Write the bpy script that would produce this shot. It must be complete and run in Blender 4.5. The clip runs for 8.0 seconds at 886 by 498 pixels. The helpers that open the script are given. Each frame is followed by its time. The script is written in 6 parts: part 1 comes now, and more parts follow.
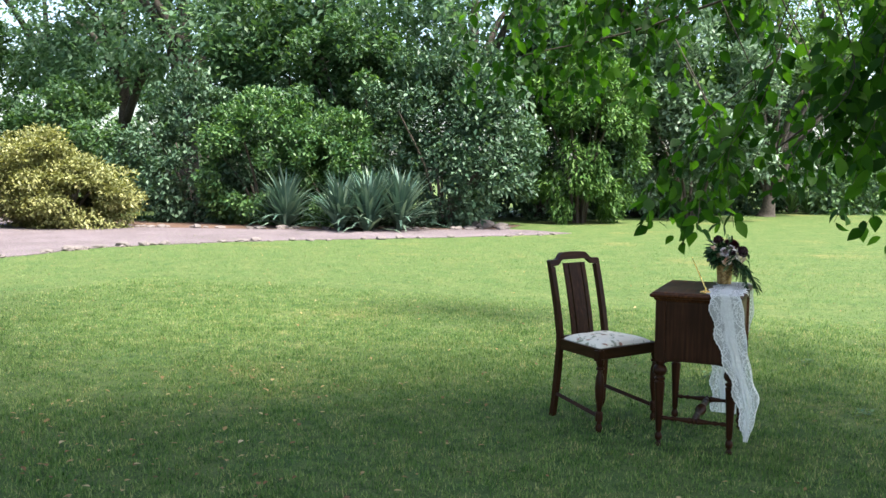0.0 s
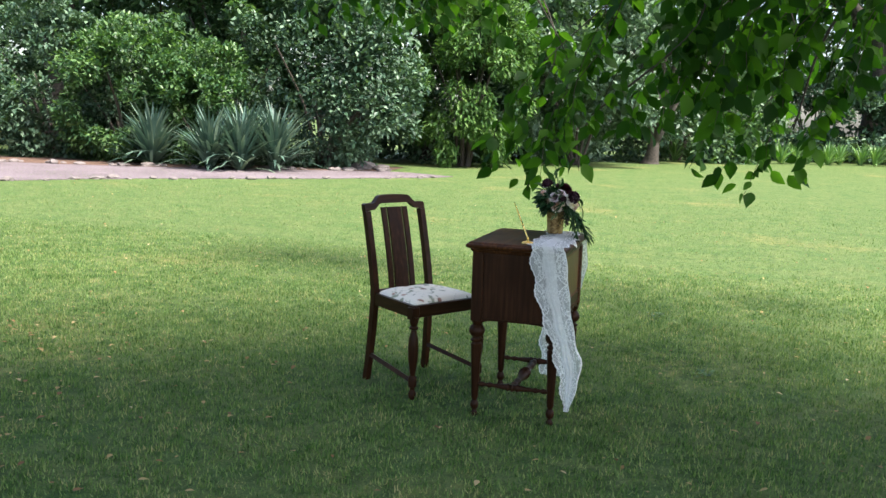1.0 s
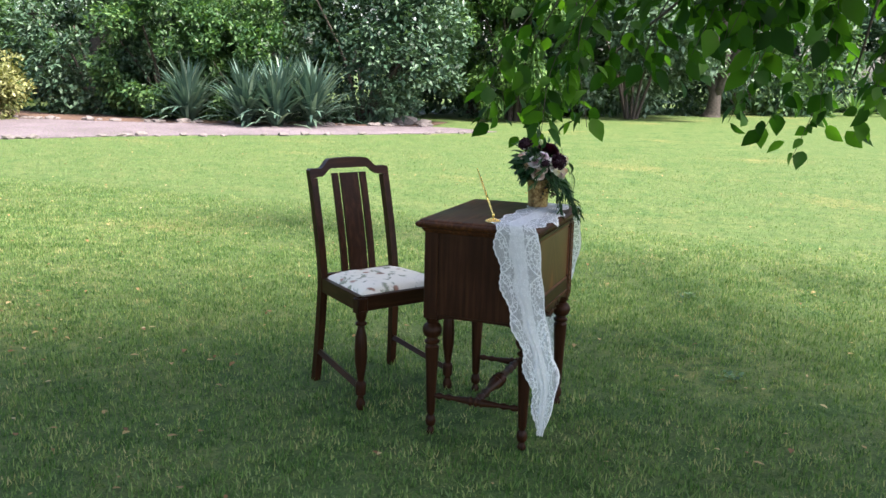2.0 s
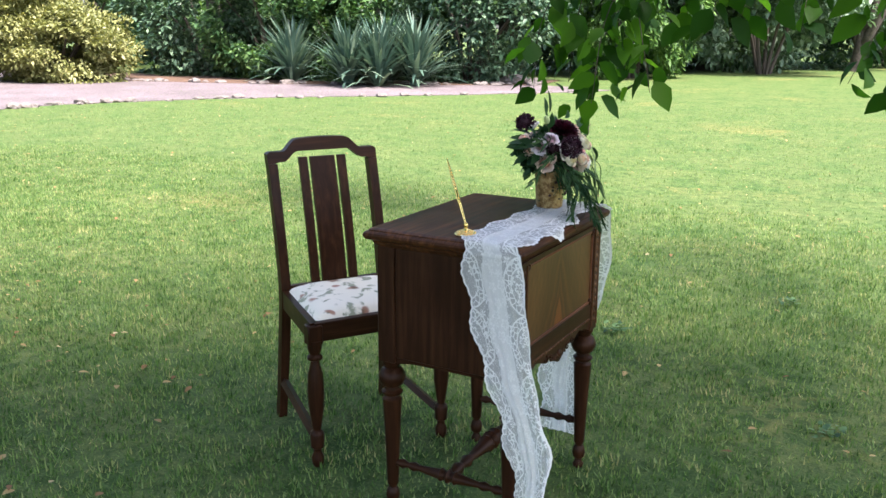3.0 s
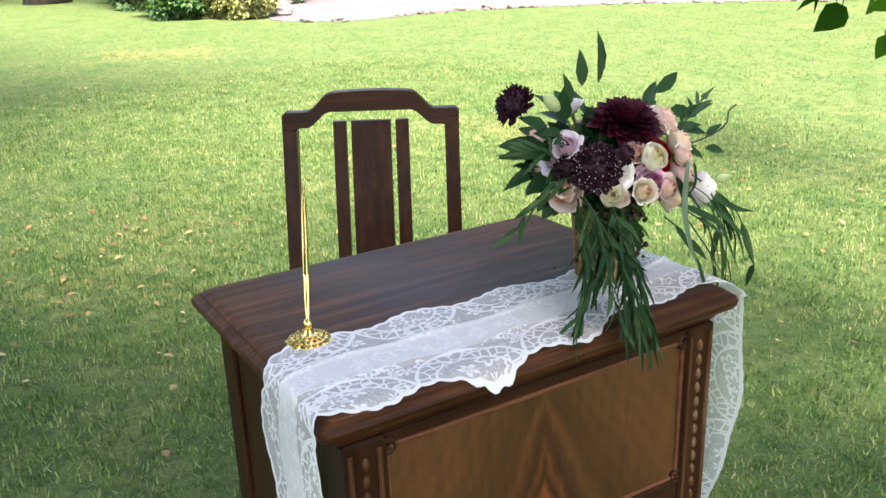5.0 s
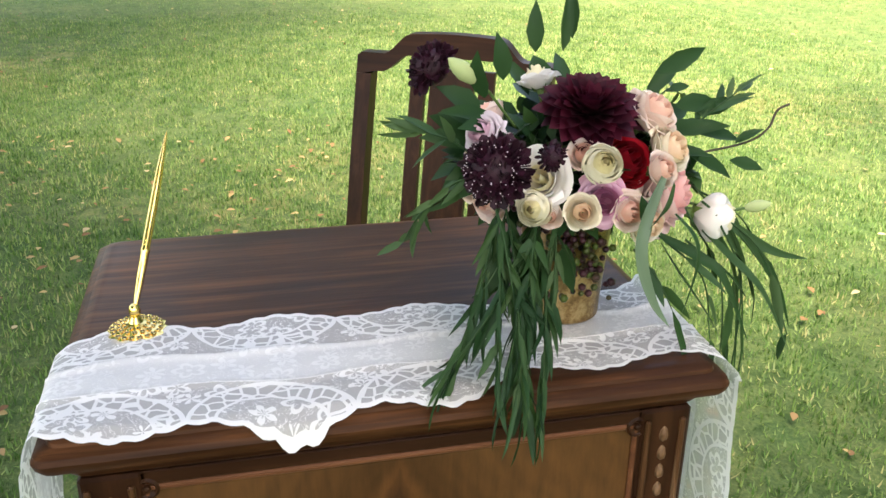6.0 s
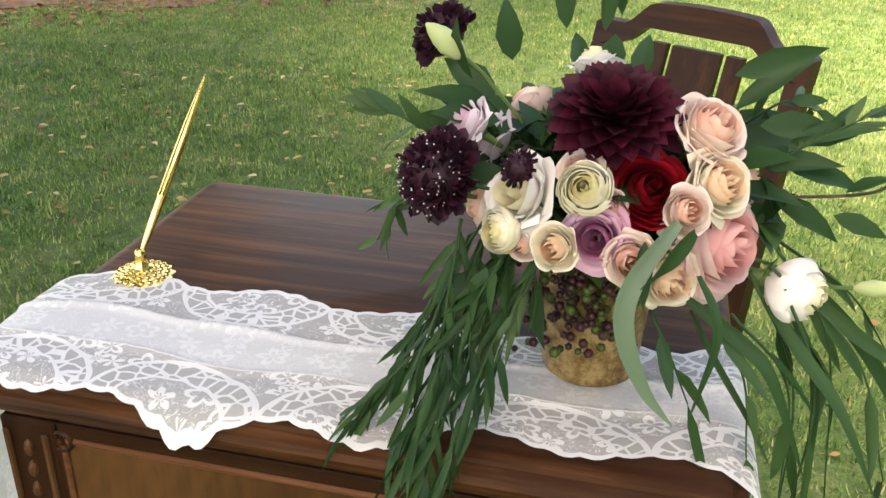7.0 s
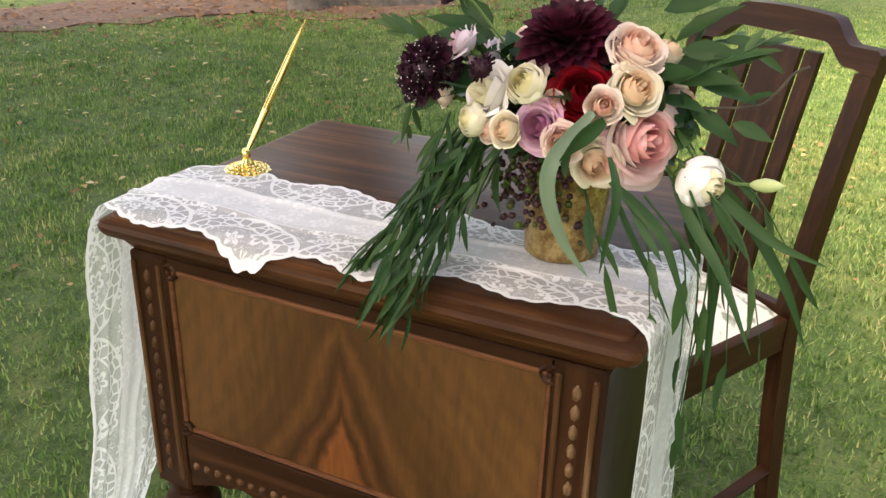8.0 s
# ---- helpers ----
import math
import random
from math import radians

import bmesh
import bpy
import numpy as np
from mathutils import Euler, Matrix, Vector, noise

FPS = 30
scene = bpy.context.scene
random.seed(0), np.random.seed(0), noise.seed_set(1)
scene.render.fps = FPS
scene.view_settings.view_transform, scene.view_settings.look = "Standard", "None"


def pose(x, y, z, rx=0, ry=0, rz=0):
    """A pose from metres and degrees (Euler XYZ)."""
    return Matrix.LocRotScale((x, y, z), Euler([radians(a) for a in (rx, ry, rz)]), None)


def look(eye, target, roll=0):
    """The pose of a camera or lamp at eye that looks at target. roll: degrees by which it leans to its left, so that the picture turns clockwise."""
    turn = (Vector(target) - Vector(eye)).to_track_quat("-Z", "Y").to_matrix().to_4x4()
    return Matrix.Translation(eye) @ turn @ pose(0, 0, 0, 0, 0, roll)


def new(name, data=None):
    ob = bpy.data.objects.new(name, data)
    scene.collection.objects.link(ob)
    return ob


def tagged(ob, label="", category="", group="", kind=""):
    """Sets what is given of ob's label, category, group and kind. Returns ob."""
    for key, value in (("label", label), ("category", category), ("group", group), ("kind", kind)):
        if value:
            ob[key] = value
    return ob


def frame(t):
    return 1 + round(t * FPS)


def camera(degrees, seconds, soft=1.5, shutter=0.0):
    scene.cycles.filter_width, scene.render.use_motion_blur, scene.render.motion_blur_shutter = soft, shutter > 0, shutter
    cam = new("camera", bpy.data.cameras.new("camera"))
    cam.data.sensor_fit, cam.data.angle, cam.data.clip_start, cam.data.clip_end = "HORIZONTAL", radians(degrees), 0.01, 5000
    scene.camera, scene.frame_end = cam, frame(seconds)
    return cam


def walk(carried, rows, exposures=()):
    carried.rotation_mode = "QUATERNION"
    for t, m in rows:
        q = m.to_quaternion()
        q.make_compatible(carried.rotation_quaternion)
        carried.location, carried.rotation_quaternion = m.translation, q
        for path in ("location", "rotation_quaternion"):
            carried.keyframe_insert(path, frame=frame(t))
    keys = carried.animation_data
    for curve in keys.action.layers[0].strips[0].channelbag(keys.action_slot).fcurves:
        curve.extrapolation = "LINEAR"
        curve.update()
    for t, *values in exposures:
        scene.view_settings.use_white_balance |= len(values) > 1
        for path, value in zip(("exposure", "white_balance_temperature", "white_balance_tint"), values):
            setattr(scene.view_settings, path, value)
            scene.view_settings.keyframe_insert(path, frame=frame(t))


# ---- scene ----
cam = camera(52.8, 8.0)
PATH = [
    (0, (0.736, 0.687, 1.345), (-0.076, 2.508, 1.179), 0.4),
    (0.5, (0.885, 1.045, 1.313), (0.264, 2.931, 1.08), 1.9),
    (1, (0.933, 1.434, 1.295), (0.341, 3.322, 1.007), 1.9),
    (1.5, (0.995, 1.867, 1.282), (0.354, 3.731, 0.944), 0.6),
    (1.7, (1.032, 2.059, 1.279), (0.359, 3.907, 0.917), 0.9),
    (2.8, (1.102, 3.104, 1.252), (0.224, 4.841, 0.792), 0.7),
    (3, (1.121, 3.316, 1.263), (0.163, 5.003, 0.777), 0.3),
    (3.5, (1.107, 3.796, 1.252), (0.004, 5.379, 0.725), -0.3),
    (4, (1.147, 4.199, 1.246), (-0.17, 5.582, 0.65), -0.7),
    (4.5, (1.091, 4.519, 1.224), (-0.394, 5.693, 0.579), -1.6),
    (4.7, (1.056, 4.633, 1.224), (-0.485, 5.73, 0.574), -2.2),
    (5.8, (0.989, 5.173, 1.203), (-0.777, 5.708, 0.434), 0.4),
    (6, (0.936, 5.252, 1.183), (-0.859, 5.665, 0.405), 0.6),
    (6.5, (0.826, 5.398, 1.176), (-0.992, 5.423, 0.344), 0.8),
    (7, (0.787, 5.561, 1.16), (-0.973, 5.164, 0.297), 1.4),
    (7.5, (0.844, 5.681, 1.165), (-0.847, 4.997, 0.346), 2.0),
    (8, (0.949, 5.78, 1.135), (-0.699, 4.994, 0.317), 1.4),
]
EXPOSURES = [(0.0, 1.57, 6500, 10), (0.5, 1.19, 6500, 10), (1.0, 1.52, 6500, 12), (1.5, 1.6, 6500, 14), (3.5, 1.9, 6500, 15), (4.0, 1.82, 6600, 15), (4.5, 2.03, 6750, 16), (6.0, 2.38, 7700, 14), (7.0, 2.44, 8400, 16), (7.5, 2.52, 8550, 17), (8.0, 2.42, 8700, 19)]
walk(cam, [(t, look(eye, target, roll)) for t, eye, target, roll in PATH], EXPOSURES)

# world and light
world = bpy.data.worlds.new("sky")
scene.world = world
world.use_nodes = True
SUN_EL, SUN_AZ = 60.0, 112.0      # degrees; the azimuth counts from +y towards +x
wn = world.node_tree.nodes
sky = wn.new("ShaderNodeTexSky")
sky.sky_type = 'NISHITA'
sky.sun_disc = False
sky.sun_elevation, sky.sun_rotation = radians(SUN_EL), radians(SUN_AZ)
sky.air_density, sky.dust_density = 1.0, 3.0
wn["Background"].inputs[1].default_value = 0.185
world.node_tree.links.new(sky.outputs[0], wn["Background"].inputs[0])
sun = new("sun", bpy.data.lights.new("sun", 'SUN'))
sun.data.energy, sun.data.angle, sun.data.color = 5.0, radians(20), (1.0, 0.95, 0.87)
sdir = Vector((math.sin(radians(SUN_AZ)) * math.cos(radians(SUN_EL)), math.cos(radians(SUN_AZ)) * math.cos(radians(SUN_EL)), math.sin(radians(SUN_EL))))
sun.matrix_world = look(sdir * 60, (0, 0, 0))


# ---- materials ----
def nodes_of(name):
    m = bpy.data.materials.new(name)
    m.use_nodes = True
    nt = m.node_tree
    return m, nt, nt.nodes["Principled BSDF"], nt.links.new


def ramp(nt, stops):
    r = nt.nodes.new("ShaderNodeValToRGB")
    els = r.color_ramp.elements
    while len(els) < len(stops):
        els.new(0.5)
    for e, (p, c) in zip(els, stops):
        e.position, e.color = p, (*c, 1)
    return r


def noise_tex(nt, coord, scale, detail=4, rough=0.6, distortion=0.0, stretch=None):
    n = nt.nodes.new("ShaderNodeTexNoise")
    n.inputs["Scale"].default_value, n.inputs["Detail"].default_value = scale, detail
    n.inputs["Roughness"].default_value, n.inputs["Distortion"].default_value = rough, distortion
    if stretch:
        mp = nt.nodes.new("ShaderNodeMapping")
        mp.inputs["Scale"].default_value = stretch
        nt.links.new(coord, mp.inputs["Vector"])
        coord = mp.outputs[0]
    nt.links.new(coord, n.inputs["Vector"])
    return n


def coords(nt, kind="Object"):
    return nt.nodes.new("ShaderNodeTexCoord").outputs[kind]


def mixed(nt, fac, a, b, mode='MIX'):
    m = nt.nodes.new("ShaderNodeMix")
    m.data_type, m.blend_type = 'RGBA', mode
    for sock, v in ((m.inputs[0], fac), (m.inputs[6], a), (m.inputs[7], b)):
        if isinstance(v, (int, float)):
            sock.default_value = v
        elif isinstance(v, tuple):
            sock.default_value = (*v, 1)
        else:
            nt.links.new(v, sock)
    return m.outputs[2]


def calc(nt, op, a, b=0.0, c=0.0):
    m = nt.nodes.new("ShaderNodeMath")
    m.operation = op
    for sock, v in zip(m.inputs, (a, b, c)):
        if isinstance(v, (int, float)):
            sock.default_value = v
        else:
            nt.links.new(v, sock)
    return m.outputs[0]


def bump(nt, height, strength, distance, bsdf):
    b = nt.nodes.new("ShaderNodeBump")
    b.inputs["Strength"].default_value, b.inputs["Distance"].default_value = strength, distance
    nt.links.new(height, b.inputs["Height"])
    nt.links.new(b.outputs[0], bsdf.inputs["Normal"])


def leaf_mat(name, stops, rough=0.45, trans=0.35, scale=0.6, trans_tint=(1.3, 1.5, 0.5), spec=0.25, patchy=0.4):
    """Leaves: colour varies leaf by leaf and clump by clump; light comes through."""
    m, nt, p, link = nodes_of(name)
    geo = nt.nodes.new("ShaderNodeNewGeometry")
    n = noise_tex(nt, coords(nt), scale, 2)
    v = calc(nt, 'ADD', calc(nt, 'MULTIPLY', geo.outputs["Random Per Island"], 1 - patchy), calc(nt, 'MULTIPLY', n.outputs[0], patchy))
    r = ramp(nt, stops)
    link(v, r.inputs[0])
    link(r.outputs[0], p.inputs["Base Color"])
    p.inputs["Roughness"].default_value = rough
    p.inputs["Specular IOR Level"].default_value = spec
    t = nt.nodes.new("ShaderNodeBsdfTranslucent")
    link(mixed(nt, 1.0, r.outputs[0], trans_tint, 'MULTIPLY'), t.inputs[0])
    mx = nt.nodes.new("ShaderNodeMixShader")
    mx.inputs[0].default_value = trans
    link(p.outputs[0], mx.inputs[1])
    link(t.outputs[0], mx.inputs[2])
    link(mx.outputs[0], nt.nodes["Material Output"].inputs[0])
    return m


def wood_mat(name, stops, along='Z', rough=0.38, scale=1.0, spec=0.1):
    """Stained wood with grain along one axis, worn and dusty patches."""
    m, nt, p, link = nodes_of(name)
    co = coords(nt)
    st = {'X': (2, 40, 40), 'Y': (40, 2, 40), 'Z': (40, 40, 2)}[along]
    g = noise_tex(nt, co, 1.6 * scale, 6, 0.65, 0.4, st)
    w = noise_tex(nt, co, 5, 3)
    v = calc(nt, 'ADD', calc(nt, 'MULTIPLY', g.outputs[0], 0.75), calc(nt, 'MULTIPLY', w.outputs[0], 0.25))
    r = ramp(nt, stops)
    link(v, r.inputs[0])
    link(r.outputs[0], p.inputs["Base Color"])
    link(calc(nt, 'ADD', calc(nt, 'MULTIPLY', w.outputs[0], 0.3), rough - 0.15), p.inputs["Roughness"])
    p.inputs["Specular IOR Level"].default_value = spec
    bump(nt, g.outputs[0], 0.15, 0.002, p)
    return m


def plain_mat(name, c1, c2, rough=0.5, scale=30, metal=0.0, bumpiness=0.1):
    m, nt, p, link = nodes_of(name)
    n = noise_tex(nt, coords(nt), scale, 5)
    r = ramp(nt, [(0.3, c1), (0.7, c2)])
    link(n.outputs[0], r.inputs[0])
    link(r.outputs[0], p.inputs["Base Color"])
    p.inputs["Roughness"].default_value, p.inputs["Metallic"].default_value = rough, metal
    bump(nt, n.outputs[0], bumpiness, 0.01, p)
    return m


def lawn_mat():
    m, nt, p, link = nodes_of("lawn")
    co = coords(nt)
    big, mid, tuft, fine = noise_tex(nt, co, 0.45, 4), noise_tex(nt, co, 2.2, 5, 0.7), noise_tex(nt, co, 13, 4, 0.65, 0.6), noise_tex(nt, co, 90, 3, 0.8)
    r1 = ramp(nt, [(0.3, (0.042, 0.075, 0.026)), (0.55, (0.085, 0.126, 0.046)), (0.75, (0.168, 0.185, 0.086))])
    link(fine.outputs[0], r1.inputs[0])
    r2 = ramp(nt, [(0.35, (0.72, 0.88, 0.7)), (0.65, (1.25, 1.1, 1.05))])
    link(mid.outputs[0], r2.inputs[0])
    r3 = ramp(nt, [(0.34, (0.55, 0.66, 0.55)), (0.5, (1.0, 1.0, 1.0)), (0.68, (1.3, 1.22, 1.15))])
    link(tuft.outputs[0], r3.inputs[0])
    c = mixed(nt, 1.0, mixed(nt, 1.0, r1.outputs[0], r2.outputs[0], 'MULTIPLY'), r3.outputs[0], 'MULTIPLY')
    dry = ramp(nt, [(0.56, (0, 0, 0)), (0.70, (1, 1, 1))])
    link(calc(nt, 'ADD', calc(nt, 'MULTIPLY', big.outputs[0], 0.7), calc(nt, 'MULTIPLY', tuft.outputs[0], 0.3)), dry.inputs[0])
    c = mixed(nt, calc(nt, 'MULTIPLY', dry.outputs[0], 0.6), c, (0.25, 0.19, 0.075))
    link(c, p.inputs["Base Color"])
    p.inputs["Roughness"].default_value = 0.8
    p.inputs["Specular IOR Level"].default_value = 0.1
    bump(nt, calc(nt, 'ADD', calc(nt, 'MULTIPLY', fine.outputs[0], 0.5), tuft.outputs[0]), 0.8, 0.03, p)
    return m


def gravel_mat():
    m, nt, p, link = nodes_of("gravel")
    co = coords(nt)
    v = nt.nodes.new("ShaderNodeTexVoronoi")
    v.inputs["Scale"].default_value = 45
    link(co, v.inputs["Vector"])
    sep = nt.nodes.new("ShaderNodeSeparateColor")
    link(v.outputs["Color"], sep.inputs[0])
    r = ramp(nt, [(0, (0.080, 0.064, 0.069)), (0.5, (0.122, 0.100, 0.107)), (1, (0.178, 0.150, 0.158))])
    link(sep.outputs[0], r.inputs[0])
    n = noise_tex(nt, co, 0.8, 5)
    r2 = ramp(nt, [(0.35, (0.75, 0.72, 0.7)), (0.65, (1.1, 1.07, 1.08))])
    link(n.outputs[0], r2.inputs[0])
    link(mixed(nt, 1.0, r.outputs[0], r2.outputs[0], 'MULTIPLY'), p.inputs["Base Color"])
    p.inputs["Roughness"].default_value = 0.9
    bump(nt, v.outputs["Distance"], 0.5, 0.02, p)
    return m


DARK = [(0.28, (0.012, 0.0046, 0.0022)), (0.5, (0.026, 0.0102, 0.0048)), (0.72, (0.056, 0.0225, 0.0100))]
M_WOOD_Z, M_WOOD_Y, M_WOOD_X = (wood_mat("walnut_" + a.lower(), DARK, a) for a in "ZYX")
M_TOP = wood_mat("walnut_top", [(0.30, (0.014, 0.0056, 0.0027)), (0.5, (0.046, 0.018, 0.0075)), (0.70, (0.135, 0.054, 0.021))], 'Y', 0.38, 1.0, 0.065)
M_LAWN, M_GRAVEL = lawn_mat(), gravel_mat()
M_BLADE = leaf_mat("grass_blade", [(0.22, (0.022, 0.056, 0.014)), (0.40, (0.070, 0.140, 0.036)), (0.55, (0.145, 0.225, 0.072)), (0.66, (0.25, 0.30, 0.12)), (0.73, (0.34, 0.30, 0.15)), (0.80, (0.42, 0.36, 0.20))], 0.6, 0.3, 5.0, (1.2, 1.4, 0.6), 0.1, 0.62)
M_BLADE_FAR = leaf_mat("grass_blade_far", [(0.0, (0.07, 0.125, 0.048)), (0.5, (0.138, 0.205, 0.082)), (0.9, (0.225, 0.27, 0.13))], 0.6, 0.3, 1.5, (1.2, 1.4, 0.6), 0.1)
M_BARK = plain_mat("bark", (0.022, 0.018, 0.014), (0.085, 0.07, 0.057), 0.9, 14, 0, 0.9)
M_TWIG = plain_mat("twig_bark", (0.025, 0.02, 0.014), (0.07, 0.055, 0.04), 0.8, 60, 0, 0.4)
M_SOIL = plain_mat("soil", (0.045, 0.026, 0.016), (0.13, 0.072, 0.045), 0.95, 18, 0, 0.8)
M_STONE = plain_mat("stone", (0.07, 0.06, 0.056), (0.20, 0.17, 0.16), 0.85, 12, 0, 0.6)
M_OVER = leaf_mat("overhanging_leaf", [(0.1, (0.006, 0.020, 0.005)), (0.5, (0.018, 0.052, 0.010)), (0.9, (0.060, 0.130, 0.018))], 0.5, 0.58, 1.0, (1.8, 2.2, 0.5), 0.08)
M_CAMELLIA = leaf_mat("camellia_leaf", [(0.1, (0.010, 0.028, 0.016)), (0.5, (0.045, 0.092, 0.052)), (0.9, (0.16, 0.24, 0.15))], 0.42, 0.15, 0.7)
M_LIGHTLEAF = leaf_mat("light_leaf", [(0.1, (0.010, 0.034, 0.013)), (0.5, (0.046, 0.105, 0.038)), (0.9, (0.15, 0.245, 0.09))], 0.38, 0.25, 0.7)
M_CONIFER = leaf_mat("conifer_leaf", [(0.1, (0.02, 0.06, 0.014)), (0.5, (0.06, 0.135, 0.03)), (0.9, (0.14, 0.235, 0.055))], 0.5, 0.2, 0.5)
M_GLAUCOUS = leaf_mat("glaucous_leaf", [(0.1, (0.05, 0.09, 0.05)), (0.5, (0.12, 0.19, 0.12)), (0.9, (0.24, 0.32, 0.22))], 0.35, 0.2, 0.7, (1.1, 1.3, 0.8))
M_GOLD = leaf_mat("golden_leaf", [(0.1, (0.055, 0.07, 0.02)), (0.5, (0.19, 0.205, 0.075)), (0.9, (0.38, 0.37, 0.17))], 0.4, 0.25, 1.0, (1.2, 1.2, 0.5))
M_WOODS = leaf_mat("tree_leaf", [(0.1, (0.016, 0.044, 0.020)), (0.5, (0.06, 0.12, 0.055)), (0.9, (0.15, 0.235, 0.115))], 0.45, 0.3, 0.3)
M_TALL = leaf_mat("tall_tree_leaf", [(0.1, (0.03, 0.075, 0.042)), (0.5, (0.095, 0.17, 0.10)), (0.9, (0.19, 0.28, 0.18))], 0.45, 0.45, 0.3, (1.2, 1.35, 0.7))
M_YUCCA = leaf_mat("yucca_leaf", [(0.1, (0.03, 0.066, 0.052)), (0.5, (0.08, 0.14, 0.105)), (0.9, (0.21, 0.27, 0.18))], 0.4, 0.1, 1.0, (1.1, 1.2, 0.8))
M_STRAP = leaf_mat("strap_leaf", [(0.1, (0.05, 0.12, 0.03)), (0.5, (0.10, 0.20, 0.06)), (0.9, (0.22, 0.32, 0.13))], 0.4, 0.2, 1.0)
M_MULCH = leaf_mat("rotting_leaf", [(0.0, (0.05, 0.025, 0.015)), (0.5, (0.13, 0.062, 0.032)), (1.0, (0.24, 0.15, 0.08))], 0.8, 0.1, 2.0, (1, 1, 1))
M_LITTER = leaf_mat("dry_leaf", [(0.0, (0.10, 0.05, 0.025)), (0.4, (0.22, 0.12, 0.05)), (0.7, (0.38, 0.28, 0.12)), (1.0, (0.62, 0.52, 0.36))], 0.7, 0.2, 2.0, (1, 1, 1))


# ---- geometry helpers ----
class Geo:
    """Collects plain geometry for one mesh."""

    def __init__(self):
        self.v, self.f = [], []

    def add(self, verts, faces):
        o = len(self.v)
        self.v += [tuple(p) for p in verts]
        self.f += [tuple(i + o for i in f) for f in faces]
        return self

    def box(self, x0, x1, y0, y1, z0, z1, b=0.002):
        """A box with chamfered edges."""
        lo, hi, vs, ix = (x0, y0, z0), (x1, y1, z1), [], {}
        for ax in range(3):
            for sx in (0, 1):
                for sy in (0, 1):
                    for sz in (0, 1):
                        s = (sx, sy, sz)
                        ix[ax, s] = len(vs)
                        vs.append([(hi[k] if s[k] else lo[k]) + (0 if k == ax else (-b if s[k] else b)) for k in range(3)])
        fs = []
        for ax in range(3):
            o = [k for k in range(3) if k != ax]
            for side in (0, 1):
                q = []
                for a, c in ((0, 0), (1, 0), (1, 1), (0, 1)):
                    s = [0, 0, 0]
                    s[ax], s[o[0]], s[o[1]] = side, a, c
                    q.append(ix[ax, tuple(s)])
                fs.append(q)
            a, c = o
            for sa in (0, 1):
                for sc in (0, 1):
                    s0, s1 = [0, 0, 0], [0, 0, 0]
                    s0[a] = s1[a] = sa
                    s0[c] = s1[c] = sc
                    s1[ax] = 1
                    s0, s1 = tuple(s0), tuple(s1)
                    fs.append([ix[a, s0], ix[a, s1], ix[c, s1], ix[c, s0]])
        for sx in (0, 1):
            for sy in (0, 1):
                for sz in (0, 1):
                    fs.append([ix[k, (sx, sy, sz)] for k in range(3)])
        return self.add(vs, fs)

    def tube(self, pts, radii, seg=8, cap=True):
        pts = [Vector(p) for p in pts]
        rings, ref = [], Vector((0.31, 0.17, 0.93))
        for i, p in enumerate(pts):
            d = (pts[min(i + 1, len(pts) - 1)] - pts[max(i - 1, 0)]).normalized()
            a = d.cross(ref)
            a = (d.cross(Vector((1, 0, 0))) if a.length < 0.05 else a).normalized()
            b = d.cross(a)
            r = radii[i] if hasattr(radii, "__len__") else radii
            rings.append([p + (a * math.cos(2 * math.pi * k / seg) + b * math.sin(2 * math.pi * k / seg)) * r for k in range(seg)])
        fs = [(i * seg + k, i * seg + (k + 1) % seg, (i + 1) * seg + (k + 1) % seg, (i + 1) * seg + k) for i in range(len(pts) - 1) for k in range(seg)]
        if cap:
            fs += [tuple(range(seg))[::-1], tuple(range((len(pts) - 1) * seg, len(pts) * seg))]
        return self.add([p for r in rings for p in r], fs)

    def lathe(self, m, profile, seg=20):
        """Turns (radius, height) pairs about the z axis of the pose m."""
        vs = [m @ Vector((r * math.cos(2 * math.pi * k / seg), r * math.sin(2 * math.pi * k / seg), z)) for r, z in profile for k in range(seg)]
        n = len(profile)
        fs = [(i * seg + k, i * seg + (k + 1) % seg, (i + 1) * seg + (k + 1) % seg, (i + 1) * seg + k) for i in range(n - 1) for k in range(seg)]
        fs += [tuple(range(seg))[::-1], tuple(range((n - 1) * seg, n * seg))]
        return self.add(vs, fs)

    def sheet(self, fn, nu, nv, wrap=False):
        """A grid of fn(u, v) with u and v from 0 to 1."""
        vs = [fn(i / nu, j / nv) for i in range(nu + 1) for j in range(nv + 1)]
        return self.add(vs, [(i * (nv + 1) + j, (i + 1) * (nv + 1) + j, (i + 1) * (nv + 1) + j + 1, i * (nv + 1) + j + 1) for i in range(nu) for j in range(nv)])

    def prism(self, outline, axis, a0, a1):
        """An outline of (p, q) pairs drawn out along an axis from a0 to a1."""
        put = {'X': lambda p, q, a: (a, p, q), 'Y': lambda p, q, a: (p, a, q), 'Z': lambda p, q, a: (p, q, a)}[axis]
        n = len(outline)
        vs = [put(p, q, a) for a in (a0, a1) for p, q in outline]
        fs = [(k, (k + 1) % n, n + (k + 1) % n, n + k) for k in range(n)] + [tuple(range(n))[::-1], tuple(range(n, 2 * n))]
        return self.add(vs, fs)


